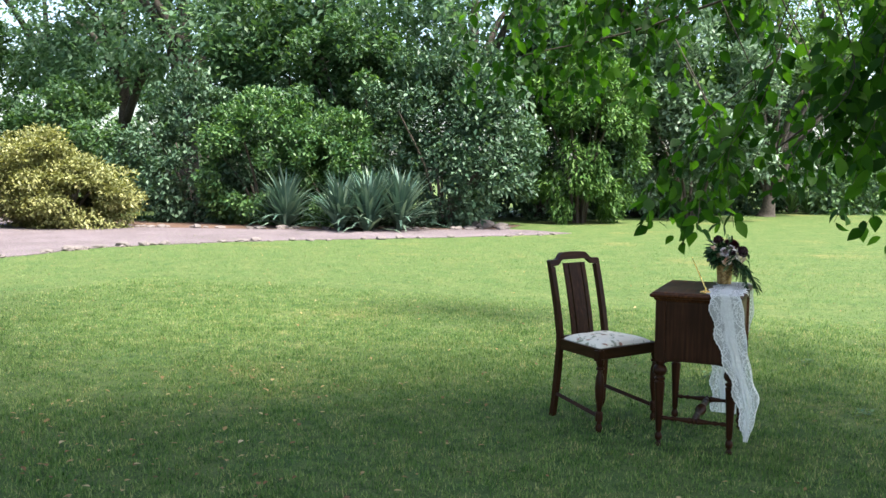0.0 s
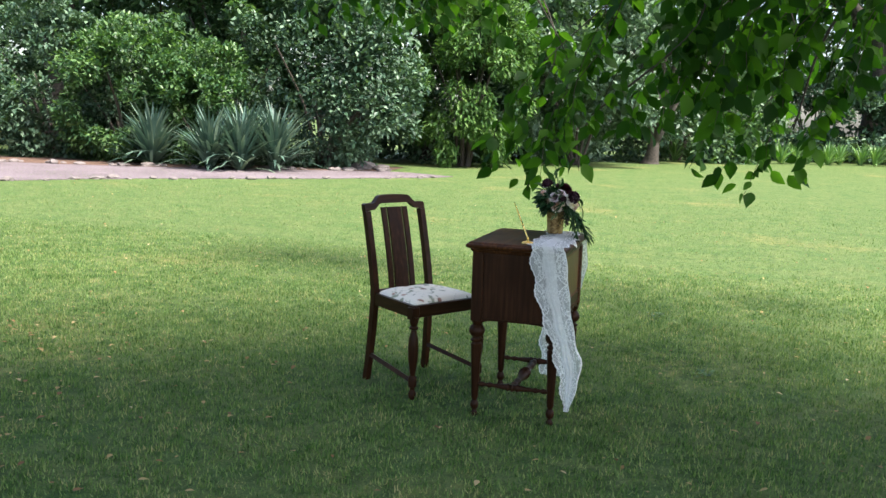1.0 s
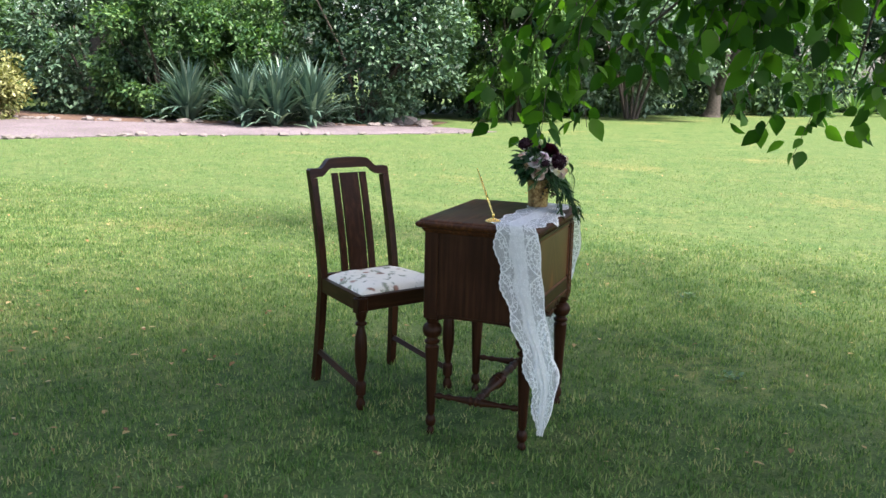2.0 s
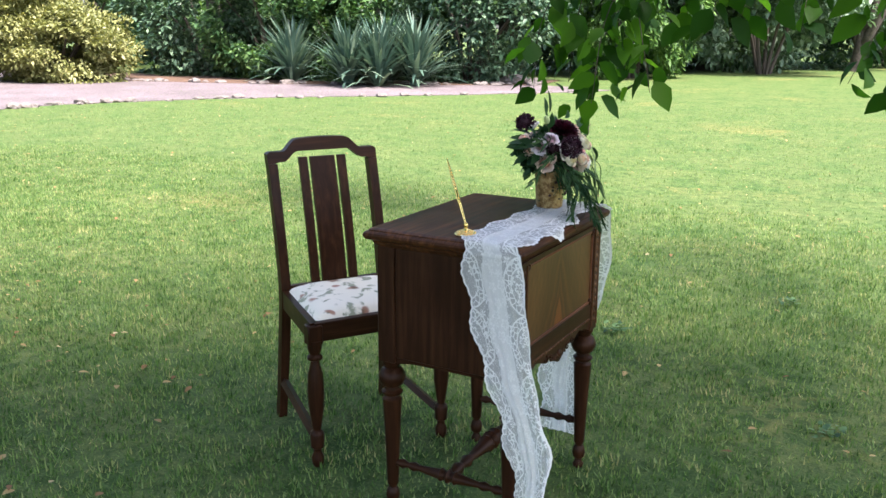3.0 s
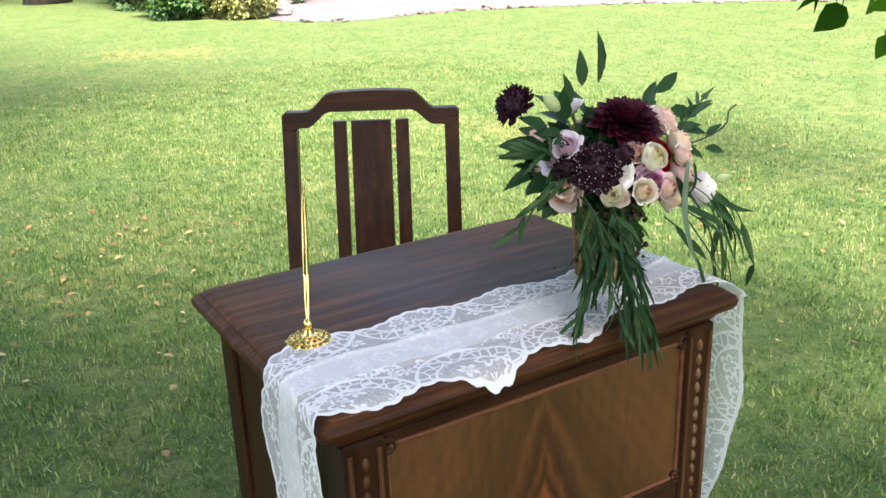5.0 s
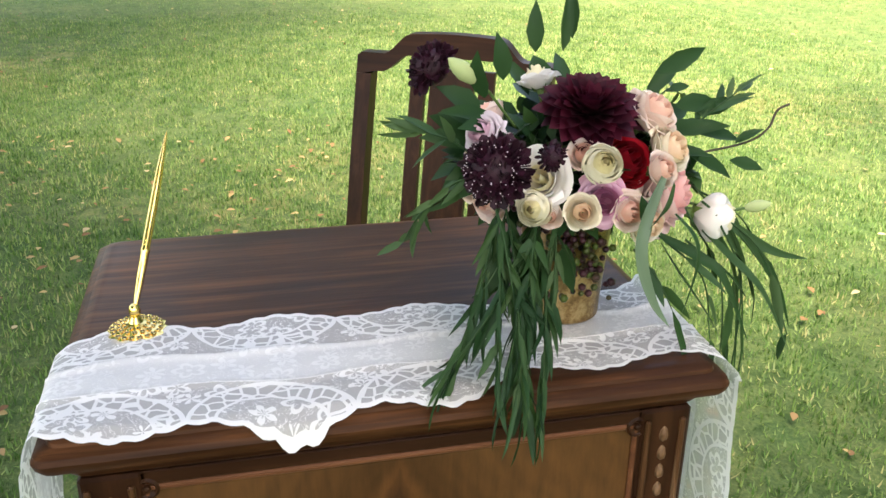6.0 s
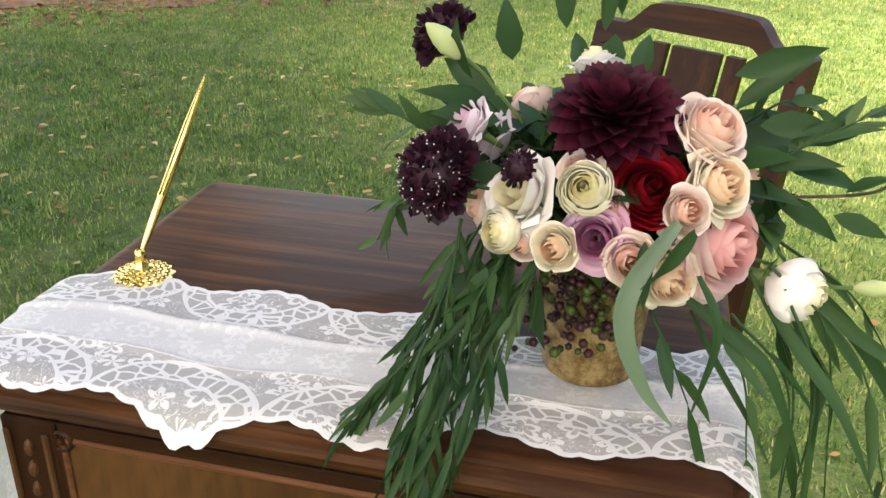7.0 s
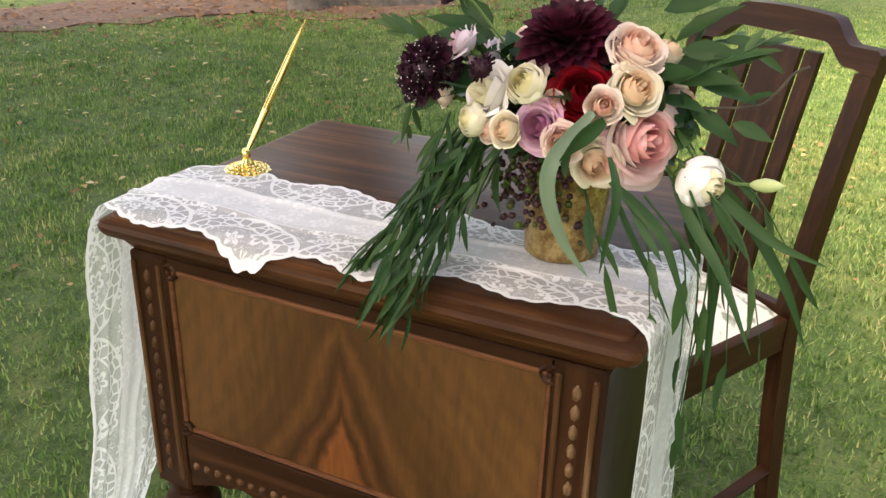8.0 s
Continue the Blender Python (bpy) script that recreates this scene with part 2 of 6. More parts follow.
def finish(name, geo, mat, parent=None, label="", smooth=False, m=None):
    me = bpy.data.meshes.new(name)
    me.from_pydata(geo.v, [], geo.f)
    bm = bmesh.new()
    bm.from_mesh(me)
    bmesh.ops.recalc_face_normals(bm, faces=bm.faces)
    bm.to_mesh(me)
    bm.free()
    if smooth:
        me.shade_smooth()
        if smooth != "all":
            me.set_sharp_from_angle(angle=radians(smooth if smooth > 1 else 40))
    me.materials.append(mat)
    ob = new(name, me)
    if parent:
        ob.parent = parent
    if m is not None:
        ob.matrix_local = m
    return tagged(ob, label)


def thing(name, label, category, m=None, group="", kind=""):
    ob = new(name)
    if m is not None:
        ob.matrix_world = m
    return tagged(ob, label, category, group, kind)


def frames_of(direction, hint):
    """Turns whose y axis follows the directions and whose z axis leans to the hints."""
    y = direction / np.linalg.norm(direction, axis=1, keepdims=True)
    x = np.cross(y, hint)
    ln = np.linalg.norm(x, axis=1, keepdims=True)
    x = np.where(ln < 1e-4, np.cross(y, np.array([[0.3, 0.9, 0.2]])), x)
    x /= np.linalg.norm(x, axis=1, keepdims=True)
    return np.stack([x, y, np.cross(x, y)], axis=2)


def scatter(name, template, pos, turns, scale, mat, parent=None, label="", smooth=False):
    """Many copies of a small template joined into one mesh."""
    tv, tf = np.array(template[0], float), template[1]
    n, k = len(pos), len(tv)
    scale = np.broadcast_to(np.asarray(scale, float).reshape(n, -1), (n, 3)) if np.ndim(scale) else np.full((n, 3), scale)
    local = tv[None] * scale[:, None, :]
    co = (np.einsum('nij,nkj->nki', turns, local) + pos[:, None, :]).reshape(-1, 3)
    loops = np.concatenate([np.array(f) for f in tf])
    tot = np.array([len(f) for f in tf])
    li = (loops[None] + (np.arange(n) * k)[:, None]).ravel()
    lt = np.tile(tot, n)
    me = bpy.data.meshes.new(name)
    me.vertices.add(n * k)
    me.vertices.foreach_set("co", co.ravel())
    me.loops.add(len(li))
    me.loops.foreach_set("vertex_index", li.astype(np.int32))
    me.polygons.add(len(lt))
    me.polygons.foreach_set("loop_start", (np.cumsum(lt) - lt).astype(np.int32))
    me.update(calc_edges=True)
    me.validate()
    if smooth:
        me.shade_smooth()
    me.materials.append(mat)
    ob = new(name, me)
    if parent:
        ob.parent = parent
    return tagged(ob, label)


LEAF_FAR = ([(0, 0, 0), (0.27, 0.45, 0.06), (0, 1, -0.08), (-0.27, 0.45, 0.06)], [(0, 1, 2), (0, 2, 3)])
LEAF_NEAR = ([(0, 0, 0), (0.2, 0.16, 0.05), (0.31, 0.42, 0.06), (0.2, 0.72, 0.0), (0, 1, -0.14), (-0.2, 0.72, 0.0), (-0.31, 0.42, 0.06), (-0.2, 0.16, 0.05), (0, 0.42, -0.02), (0, 0.72, -0.05)],
             [(0, 1, 2, 8), (8, 2, 3, 9), (9, 3, 4), (0, 8, 6, 7), (8, 9, 5, 6), (9, 4, 5)])
NEEDLE = ([(-0.1, 0, 0), (0.1, 0, 0), (0.16, 0.5, 0.03), (0, 1, -0.03), (-0.16, 0.5, 0.03)], [(0, 1, 2, 3, 4)])
rng = np.random.default_rng(7)


def unit(a):
    return a / np.linalg.norm(a, axis=-1, keepdims=True)


def crown(name, centre, radii, n, size, mat, parent, clumps=60, droop=0.0, seed=1, flat=0.5, clump=0.22, template=LEAF_FAR, low=-0.9):
    """Leaves in many uneven clumps spread over and inside an ellipsoid, with gaps between them."""
    g = np.random.default_rng(seed)
    c, r = np.array(centre), np.array(radii)
    d = unit(g.normal(size=(clumps * 3, 3)))
    d = d[d[:, 2] > low][:clumps]
    reach = g.uniform(0.55, 1.0, (len(d), 1)) ** 0.5 * g.uniform(0.85, 1.12, (len(d), 1))
    cc = d * reach
    which = g.integers(0, len(cc), n)
    rad = g.uniform(0.6, 1.3, len(cc))[which] * clump
    off = unit(g.normal(size=(n, 3))) * (g.uniform(0.2, 1.0, (n, 1)) ** 0.4) * rad[:, None]
    off[:, 2] *= 0.75
    p = (cc[which] + off) * r + c
    p[:, 2] = np.maximum(p[:, 2], 0.03)
    out = unit(off * 0.8 + cc[which] * 0.6 + g.normal(size=(n, 3)) * 0.5)
    axis = unit(out + g.normal(size=(n, 3)) * 0.45 + np.array([0, 0, -droop]))
    hint = unit(out * flat + np.array([0, 0, 1.0]) + g.normal(size=(n, 3)) * 0.3)
    return scatter(name, template, p, frames_of(axis, hint), (size * g.uniform(0.65, 1.25, n))[:, None], mat, parent)


def path_points(pts, n):
    """A smooth line through a few points."""
    pts = [np.array(p, float) for p in pts]
    pts = [2 * pts[0] - pts[1]] + pts + [2 * pts[-1] - pts[-2]]
    out = []
    for i in range(1, len(pts) - 2):
        p0, p1, p2, p3 = pts[i - 1:i + 3]
        for t in np.linspace(0, 1, n, endpoint=False):
            out.append(0.5 * (2 * p1 + (p2 - p0) * t + (2 * p0 - 5 * p1 + 4 * p2 - p3) * t ** 2 + (3 * p1 - p0 - 3 * p2 + p3) * t ** 3))
    return out + [pts[-2]]


# ---- ground ----
g = Geo()
g.add([(-300, -300, 0), (300, -300, 0), (300, 300, 0), (-300, 300, 0)], [(0, 1, 2, 3)])
tagged(finish("ground", g, M_LAWN), "mown green lawn with dry patches", "lawn", kind="structure")

PATH_EDGE = path_points([(-27, 18.2), (-21.5, 14.8), (-16.9, 12.5), (-14.6, 11.0), (-12.6, 9.95), (-11.3, 10.7), (-11.4, 12.3), (-10.9, 13.7), (-9.6, 15.6), (-7.4, 17.7), (-5.2, 20.3)], 8)
PATH_BACK = path_points([(-5.0, 20.9), (-6.6, 21.4), (-8.7, 20.3), (-12.1, 18.5), (-15.5, 17.6), (-18, 17.8), (-22, 19.2), (-27, 20.4)], 8)
g = Geo()
line = [(p[0] + random.uniform(-.05, .05), p[1] + random.uniform(-.05, .05)) for p in PATH_EDGE + PATH_BACK]
g.prism(line, 'Z', -0.05, 0.012)
tagged(finish("path", g, M_GRAVEL), "pale pinkish gravel garden path", "path", kind="structure")

# ---- writing desk ----
DX0, DX1, DY0, DY1, DZ = -0.110, 0.327, 5.072, 5.660, 0.78
desk = thing("sewing_cabinet", "dark walnut sewing cabinet with turned legs on grass", "cabinet", pose(0, 0, 0))


def rounded_rect(x0, x1, y0, y1, r=0.012, n=4):
    out = []
    for cx, cy, a in ((x1 - r, y1 - r, 0), (x0 + r, y1 - r, 90), (x0 + r, y0 + r, 180), (x1 - r, y0 + r, 270)):
        out += [(cx + r * math.cos(radians(a + 90 * k / n)), cy + r * math.sin(radians(a + 90 * k / n))) for k in range(n + 1)]
    return out


def moulded_slab(profile, x0, x1, y0, y1):
    """Stacks outlines: (inset, height) pairs from the underside to the top."""
    geo, rings = Geo(), [[(x, y, z) for x, y in rounded_rect(x0 + i, x1 - i, y0 + i, y1 - i)] for i, z in profile]
    n = len(rings[0])
    fs = [(i * n + k, i * n + (k + 1) % n, (i + 1) * n + (k + 1) % n, (i + 1) * n + k) for i in range(len(rings) - 1) for k in range(n)]
    fs += [tuple(range(n))[::-1], tuple(range((len(rings) - 1) * n, len(rings) * n))]
    return geo.add([p for r in rings for p in r], fs)


top_profile = [(0.026, DZ - 0.046), (0.022, DZ - 0.042), (0.018, DZ - 0.036), (0.017, DZ - 0.030), (0.010, DZ - 0.029), (0.004, DZ - 0.026), (0.001, DZ - 0.021), (0.0, DZ - 0.016),
               (0.002, DZ - 0.011), (0.006, DZ - 0.008), (0.011, DZ - 0.0065), (0.012, DZ - 0.0035), (0.017, DZ - 0.0008), (0.022, DZ)]
finish("top", moulded_slab(top_profile, DX0, DX1, DY0, DY1), M_TOP, desk, "walnut top with moulded edge", smooth=24)
BX0, BX1, BY0, BY1, BZ0, BZ1 = DX0 + 0.028, DX1 - 0.018, DY0 + 0.028, DY1 - 0.028, 0.455, DZ - 0.044

M_FILLET = wood_mat("worn_walnut", [(0.32, (0.028, 0.012, 0.005)), (0.52, (0.075, 0.034, 0.015)), (0.7, (0.24, 0.15, 0.085))], 'Z', 0.4)
# corner posts, each with grooves and a line of carved beads on the front
for k, (px, py) in enumerate(((BX0, BY0), (BX1 - 0.05, BY0), (BX0, BY1 - 0.05), (BX1 - 0.05, BY1 - 0.05))):
    g = Geo().box(px, px + 0.05, py, py + 0.05, 0.43, BZ1, 0.003)
    post = finish("corner_post", g, M_WOOD_Z, desk)
    if px > 0.1:
        for off in (0.007, 0.041):
            finish("fillet", Geo().box(px + 0.048, px + 0.0535, py + off - 0.003, py + off + 0.003, 0.445, BZ1 - 0.01, 0.0015), M_FILLET, post)
        for i in range(13):
            z = 0.455 + i * 0.0205
            b = Geo().lathe(pose(px + 0.0495, py + 0.024, z) @ Matrix.Diagonal((0.8, 0.75, 1, 1)), [(0.001, 0.0), (0.005, 0.003), (0.0062, 0.008), (0.005, 0.013), (0.001, 0.0165)], 8)
            finish("bead", b, M_FILLET, post, smooth=True)

finish("side_panel", Geo().box(BX0 + 0.05, BX1 - 0.05, BY0 + 0.006, BY0 + 0.02, BZ0 - 0.01, BZ1, 0.002), M_WOOD_Z, desk)
finish("side_panel", Geo().box(BX0 + 0.05, BX1 - 0.05, BY1 - 0.02, BY1 - 0.006, BZ0 - 0.01, BZ1, 0.002), M_WOOD_Z, desk)
finish("back_panel", Geo().box(BX0 + 0.006, BX0 + 0.02, BY0 + 0.05, BY1 - 0.05, BZ0 - 0.01, BZ1, 0.002), M_WOOD_Y, desk)
finish("bottom_board", Geo().box(BX0 + 0.02, BX1 - 0.02, BY0 + 0.02, BY1 - 0.02, BZ0, BZ0 + 0.012, 0.002), M_WOOD_Y, desk)


def veneer_mat():
    """Book-matched flame veneer: a mirrored arch of grain about the middle of the front."""
    m, nt, p, link = nodes_of("flame_veneer")
    co = coords(nt)
    sep = nt.nodes.new("ShaderNodeSeparateXYZ")
    link(co, sep.inputs[0])
    warp = noise_tex(nt, co, 11, 4)
    ay = calc(nt, 'ABSOLUTE', calc(nt, 'SUBTRACT', sep.outputs[1], (DY0 + DY1) / 2 - 0.005))
    v = calc(nt, 'ADD', calc(nt, 'ADD', sep.outputs[2], calc(nt, 'MULTIPLY', calc(nt, 'POWER', ay, 0.8), 1.35)), calc(nt, 'MULTIPLY', warp.outputs[0], 0.10))
    lines = nt.nodes.new("ShaderNodeMath")
    lines.operation = 'SINE'
    link(calc(nt, 'MULTIPLY', v, 140), lines.inputs[0])
    fine = noise_tex(nt, co, 1.0, 5, 0.7, 0.3, (60, 90, 14))
    zone = ramp(nt, [(0.0, (0.20, 0.058, 0.017)), (0.27, (0.18, 0.056, 0.016)), (0.33, (0.05, 0.018, 0.006)), (0.40, (0.12, 0.043, 0.013)), (0.47, (0.045, 0.017, 0.006)), (0.56, (0.115, 0.046, 0.014)), (0.66, (0.07, 0.029, 0.009)), (1.0, (0.115, 0.05, 0.016))])
    link(calc(nt, 'MULTIPLY', calc(nt, 'SUBTRACT', v, 0.52), 2.3), zone.inputs[0])
    dark = calc(nt, 'ADD', calc(nt, 'MULTIPLY', lines.outputs[0], 0.05), calc(nt, 'ADD', calc(nt, 'MULTIPLY', fine.outputs[0], 0.9), 0.25))
    comb = nt.nodes.new("ShaderNodeCombineColor")
    for i in range(3):
        link(dark, comb.inputs[i])
    link(mixed(nt, 1.0, zone.outputs[0], comb.outputs[0], 'MULTIPLY'), p.inputs["Base Color"])
    p.inputs["Roughness"].default_value = 0.4
    p.inputs["Specular IOR Level"].default_value = 0.3
    bump(nt, fine.outputs[0], 0.06, 0.002, p)
    return m


M_VENEER = veneer_mat()
FY0, FY1, FZ0, FZ1 = DY0 + 0.080, DY1 - 0.080, 0.520, 0.719
front = finish("front_panel", Geo().box(BX1 - 0.02, BX1 - 0.006, BY0 + 0.05, BY1 - 0.05, BZ0, BZ1, 0.001), M_VENEER, desk, "book-matched flame veneer front panel")
g = Geo()
fx = BX1 - 0.006
for y0, y1, z0, z1 in ((FY0, FY1, FZ1 - 0.003, FZ1 + 0.003), (FY0, FY1, FZ0 - 0.003, FZ0 + 0.003), (FY0 - 0.003, FY0 + 0.003, FZ0, FZ1), (FY1 - 0.003, FY1 + 0.003, FZ0, FZ1)):
    g.box(fx - 0.002, fx + 0.004, y0, y1, z0, z1, 0.0018)
finish("panel_moulding", g, wood_mat("moulding_wood", [(0.3, (0.05, 0.018, 0.009)), (0.7, (0.17, 0.07, 0.033))], 'Y'), front)
for y in (FY0, FY1):
    for z in (FZ0, FZ1):
        g = Geo().lathe(pose(fx, y, z, 0, 90), [(0.0105, -0.001), (0.0105, 0.004), (0.0085, 0.0058), (0.0065, 0.0035), (0.004, 0.003), (0.003, 0.006), (0.0005, 0.007)], 16)
        finish("rosette", g, M_WOOD_X, front, smooth=True)
finish("stile", Geo().box(BX1 - 0.006, BX1 - 0.002, BY0 + 0.05, FY0 - 0.004, BZ0, BZ1, 0.001), M_WOOD_Z, desk)
finish("stile", Geo().box(BX1 - 0.006, BX1 - 0.002, FY1 + 0.004, BY1 - 0.05, BZ0, BZ1, 0.001), M_WOOD_Z, desk)
finish("rail", Geo().box(BX1 - 0.006, BX1 - 0.002, FY0 - 0.004, FY1 + 0.004, FZ1 + 0.004, BZ1, 0.001), M_WOOD_Y, desk)
finish("rail", Geo().box(BX1 - 0.006, BX1 - 0.002, FY0 - 0.004, FY1 + 0.004, BZ0 + 0.004, FZ0 - 0.004, 0.001), M_WOOD_Y, desk)

# carved apron under the front: a bead row, a drop in the middle with scrolls
out = []
ymid, half = (BY0 + BY1) / 2, (BY1 - BY0) / 2 - 0.05
for i in range(41):
    s = -1 + i / 20
    drop = 0.012 + 0.030 * math.exp(-(s / 0.30) ** 2) + 0.006 * math.cos(s * 14) * (abs(s) < 0.75) + 0.014 * max(0, abs(s) - 0.82) / 0.18
    out.append((ymid + s * half, 0.463 - drop))
apron = finish("carved_apron", Geo().prism([(ymid + half, 0.478)] + [(ymid - half, 0.478)] + out, 'X', BX1 - 0.022, BX1 - 0.004), M_WOOD_Y, desk, "carved apron with scrolls", smooth=True)
for i in range(27):
    y = ymid - half + 0.012 + i * (2 * half - 0.024) / 26
    g = Geo().lathe(pose(BX1 - 0.004, y, 0.4705, 0, 90), [(0.0055, -0.002), (0.0052, 0.002), (0.0035, 0.0045), (0.0005, 0.0055)], 8)
    finish("bead", g, M_FILLET, apron, smooth=True)
for sgn in (-1, 1):
    for k in range(3):
        c = (ymid + sgn * (0.022 + 0.034 * k), 0.448 - 0.008 * (2 - k))
        pts = [(BX1 - 0.003, c[0] + sgn * (0.015 - 0.0011 * a) * math.cos(a * 0.55 + k), c[1] + (0.010 - 0.0007 * a) * math.sin(a * 0.55 + k)) for a in range(12)]
        finish("scroll", Geo().tube(pts, [0.0035 - 0.0002 * a for a in range(12)], 6), M_WOOD_Y, apron, smooth=True)
g = Geo().lathe(pose(BX1 - 0.004, ymid, 0.437, 0, 90), [(0.013, -0.002), (0.012, 0.003), (0.006, 0.006), (0.0005, 0.008)], 12)
finish("carved_boss", g, M_WOOD_Y, apron, smooth=True)
# shaped aprons on the two ends
for y in (BY0 + 0.008, BY1 - 0.02):
    o = [(BX1 - 0.05, 0.446), (BX0 + 0.05, 0.446)] + [(BX0 + 0.05 + (BX1 - BX0 - 0.1) * i / 16, 0.437 - 0.012 * abs(2 * i / 16 - 1) ** 6) for i in range(17)]
    finish("end_apron", Geo().prism(o, 'Y', y, y + 0.012), M_WOOD_X, desk)

leg_profile = [(0.012, 0.0), (0.015, 0.004), (0.016, 0.012), (0.011, 0.022), (0.010, 0.028), (0.017, 0.036), (0.019, 0.05), (0.016, 0.064), (0.011, 0.072), (0.013, 0.078), (0.0155, 0.084),
               (0.0165, 0.12), (0.021, 0.24), (0.025, 0.318), (0.026, 0.325), (0.022, 0.329), (0.020, 0.334), (0.027, 0.34), (0.028, 0.346), (0.020, 0.352), (0.019, 0.358), (0.029, 0.366), (0.035, 0.38),
               (0.035, 0.392), (0.028, 0.406), (0.020, 0.412), (0.021, 0.418), (0.026, 0.424), (0.026, 0.432)]
LEGS = [(BX0 + 0.026, BY0 + 0.026), (BX1 - 0.026, BY0 + 0.026), (BX0 + 0.026, BY1 - 0.026), (BX1 - 0.026, BY1 - 0.026)]
for x, y in LEGS:
    finish("leg", Geo().lathe(pose(x, y, 0), leg_profile, 24), M_WOOD_Z, desk, "turned walnut leg", smooth=True)


def turned_bar(a, b, r):
    """A turned stretcher between two points, thick in the middle."""
    a, b = Vector(a), Vector(b)
    m = Matrix.Translation(a) @ (b - a).to_track_quat('Z', 'Y').to_matrix().to_4x4()
    ln = (b - a).length
    prof = [(r * k, ln * s) for s, k in ((0, .6), (.06, .7), (.1, .95), (.13, .6), (.15, .55), (.2, .95), (.24, .6), (.3, .75), (.42, 1.05), (.44, 1.35), (.46, 1.0), (.48, 1.0), (.5, 1.45), (.52, 1.0), (.54, 1.0), (.56, 1.35), (.58, 1.05),
                                          (.7, .75), (.76, .6), (.8, .95), (.85, .55), (.87, .6), (.9, .95), (.94, .7), (1, .6))]
    return Geo().lathe(m, prof, 14)


ZS = 0.145
finish("stretcher", turned_bar((LEGS[0][0], LEGS[0][1], ZS), (LEGS[1][0], LEGS[1][1], ZS), 0.0135), M_WOOD_X, desk, smooth=True)
finish("stretcher", turned_bar((LEGS[2][0], LEGS[2][1], ZS), (LEGS[3][0], LEGS[3][1], ZS), 0.0135), M_WOOD_X, desk, smooth=True)
mx = (LEGS[0][0] + LEGS[1][0]) / 2
finish("stretcher", turned_bar((mx, LEGS[0][1], ZS), (mx, LEGS[2][1], ZS), 0.0185), M_WOOD_Y, desk, smooth=True)

# ---- chair ----
chair = thing("dining_chair", "dark-stained wooden dining chair with a floral padded seat", "chair", pose(-0.5745, 5.5865, 0, 0, 0, -121.8))
WB, LEAN_BACK, CH = 0.171, 0.105, 0.908


def back_y(z):
    return 0.0 if z < 0.44 else -LEAN_BACK * ((z - 0.44) / (CH - 0.44)) ** 1.25


for s in (-1, 1):
    g = Geo()
    rows = []
    for z in (0, 0.1, 0.25, 0.4, 0.46, 0.55, 0.65, 0.75, 0.835):
        w = 0.015 if z > 0.1 else 0.0135
        y = back_y(z) - (0.035 * (1 - z / 0.4) ** 1.5 if z < 0.4 else 0)
        x = s * (WB + 0.016 * max(0, 1 - z / 0.44))
        rows.append([(x - w, y - 0.017, z), (x + w, y - 0.017, z), (x + w, y + 0.015, z), (x - w, y + 0.015, z)])
    vs = [p for r in rows for p in r]
    fs = [(i * 4 + k, i * 4 + (k + 1) % 4, i * 4 + 4 + (k + 1) % 4, i * 4 + 4 + k) for i in range(len(rows) - 1) for k in range(4)]
    g.add(vs, fs + [(3, 2, 1, 0), tuple(len(vs) - 4 + k for k in range(4))])
    finish("back_leg", g, M_WOOD_Z, chair)
# crest rail: shoulders step up in a curve to a raised middle
g = Geo()
hi, lo = [], []
for i in range(49):
    x = -WB - 0.016 + (2 * WB + 0.032) * i / 48
    a = abs(x)
    e = min(1, max(0, (a - 0.085) / 0.05))
    e = e * e * (3 - 2 * e)
    hi.append((x, CH - 0.036 * e + 0.004 * math.cos(a / 0.085 * 1.4) * (a < 0.085) - (0.006 if i in (0, 48) else 0)))
    lo.append((x, CH - 0.037 - 0.031 * e - (0.012 * max(0, (a - 0.15) / 0.05))))
n = 49
vs = []
for row, dy in ((hi, -0.016), (hi, 0.013), (lo, 0.013), (lo, -0.016)):
    vs += [(x, back_y(z) + dy, z) for x, z in row]
fs = []
for q in range(4):
    for i in range(n - 1):
        fs.append((q * n + i, q * n + i + 1, ((q + 1) % 4) * n + i + 1, ((q + 1) % 4) * n + i))
fs += [(0, n, 2 * n, 3 * n), (n - 1, 2 * n - 1, 3 * n - 1, 4 * n - 1)]
finish("crest_rail", g.add(vs, fs), M_WOOD_X, chair, smooth=True)
for x0, x1 in ((-0.08, -0.052), (-0.042, 0.042), (0.052, 0.08)):
    g = Geo()
    rows = []
    for z in (0.45, 0.55, 0.65, 0.75, 0.85):
        y = back_y(z)
        rows.append([(x0, y - 0.008, z), (x1, y - 0.008, z), (x1, y + 0.004, z), (x0, y + 0.004, z)])
    vs = [p for r in rows for p in r]
    g.add(vs, [(i * 4 + k, i * 4 + (k + 1) % 4, i * 4 + 4 + (k + 1) % 4, i * 4 + 4 + k) for i in range(4) for k in range(4)] + [(3, 2, 1, 0), (16, 17, 18, 19)])
    finish("splat", g, M_WOOD_Z, chair)
FW, FD = 0.206, 0.352
finish("back_rail", Geo().box(-WB, WB, -0.012, 0.010, 0.385, 0.455, 0.002), M_WOOD_X, chair)
finish("front_rail", Geo().box(-FW, FW, FD - 0.016, FD + 0.008, 0.385, 0.442, 0.002), M_WOOD_X, chair)
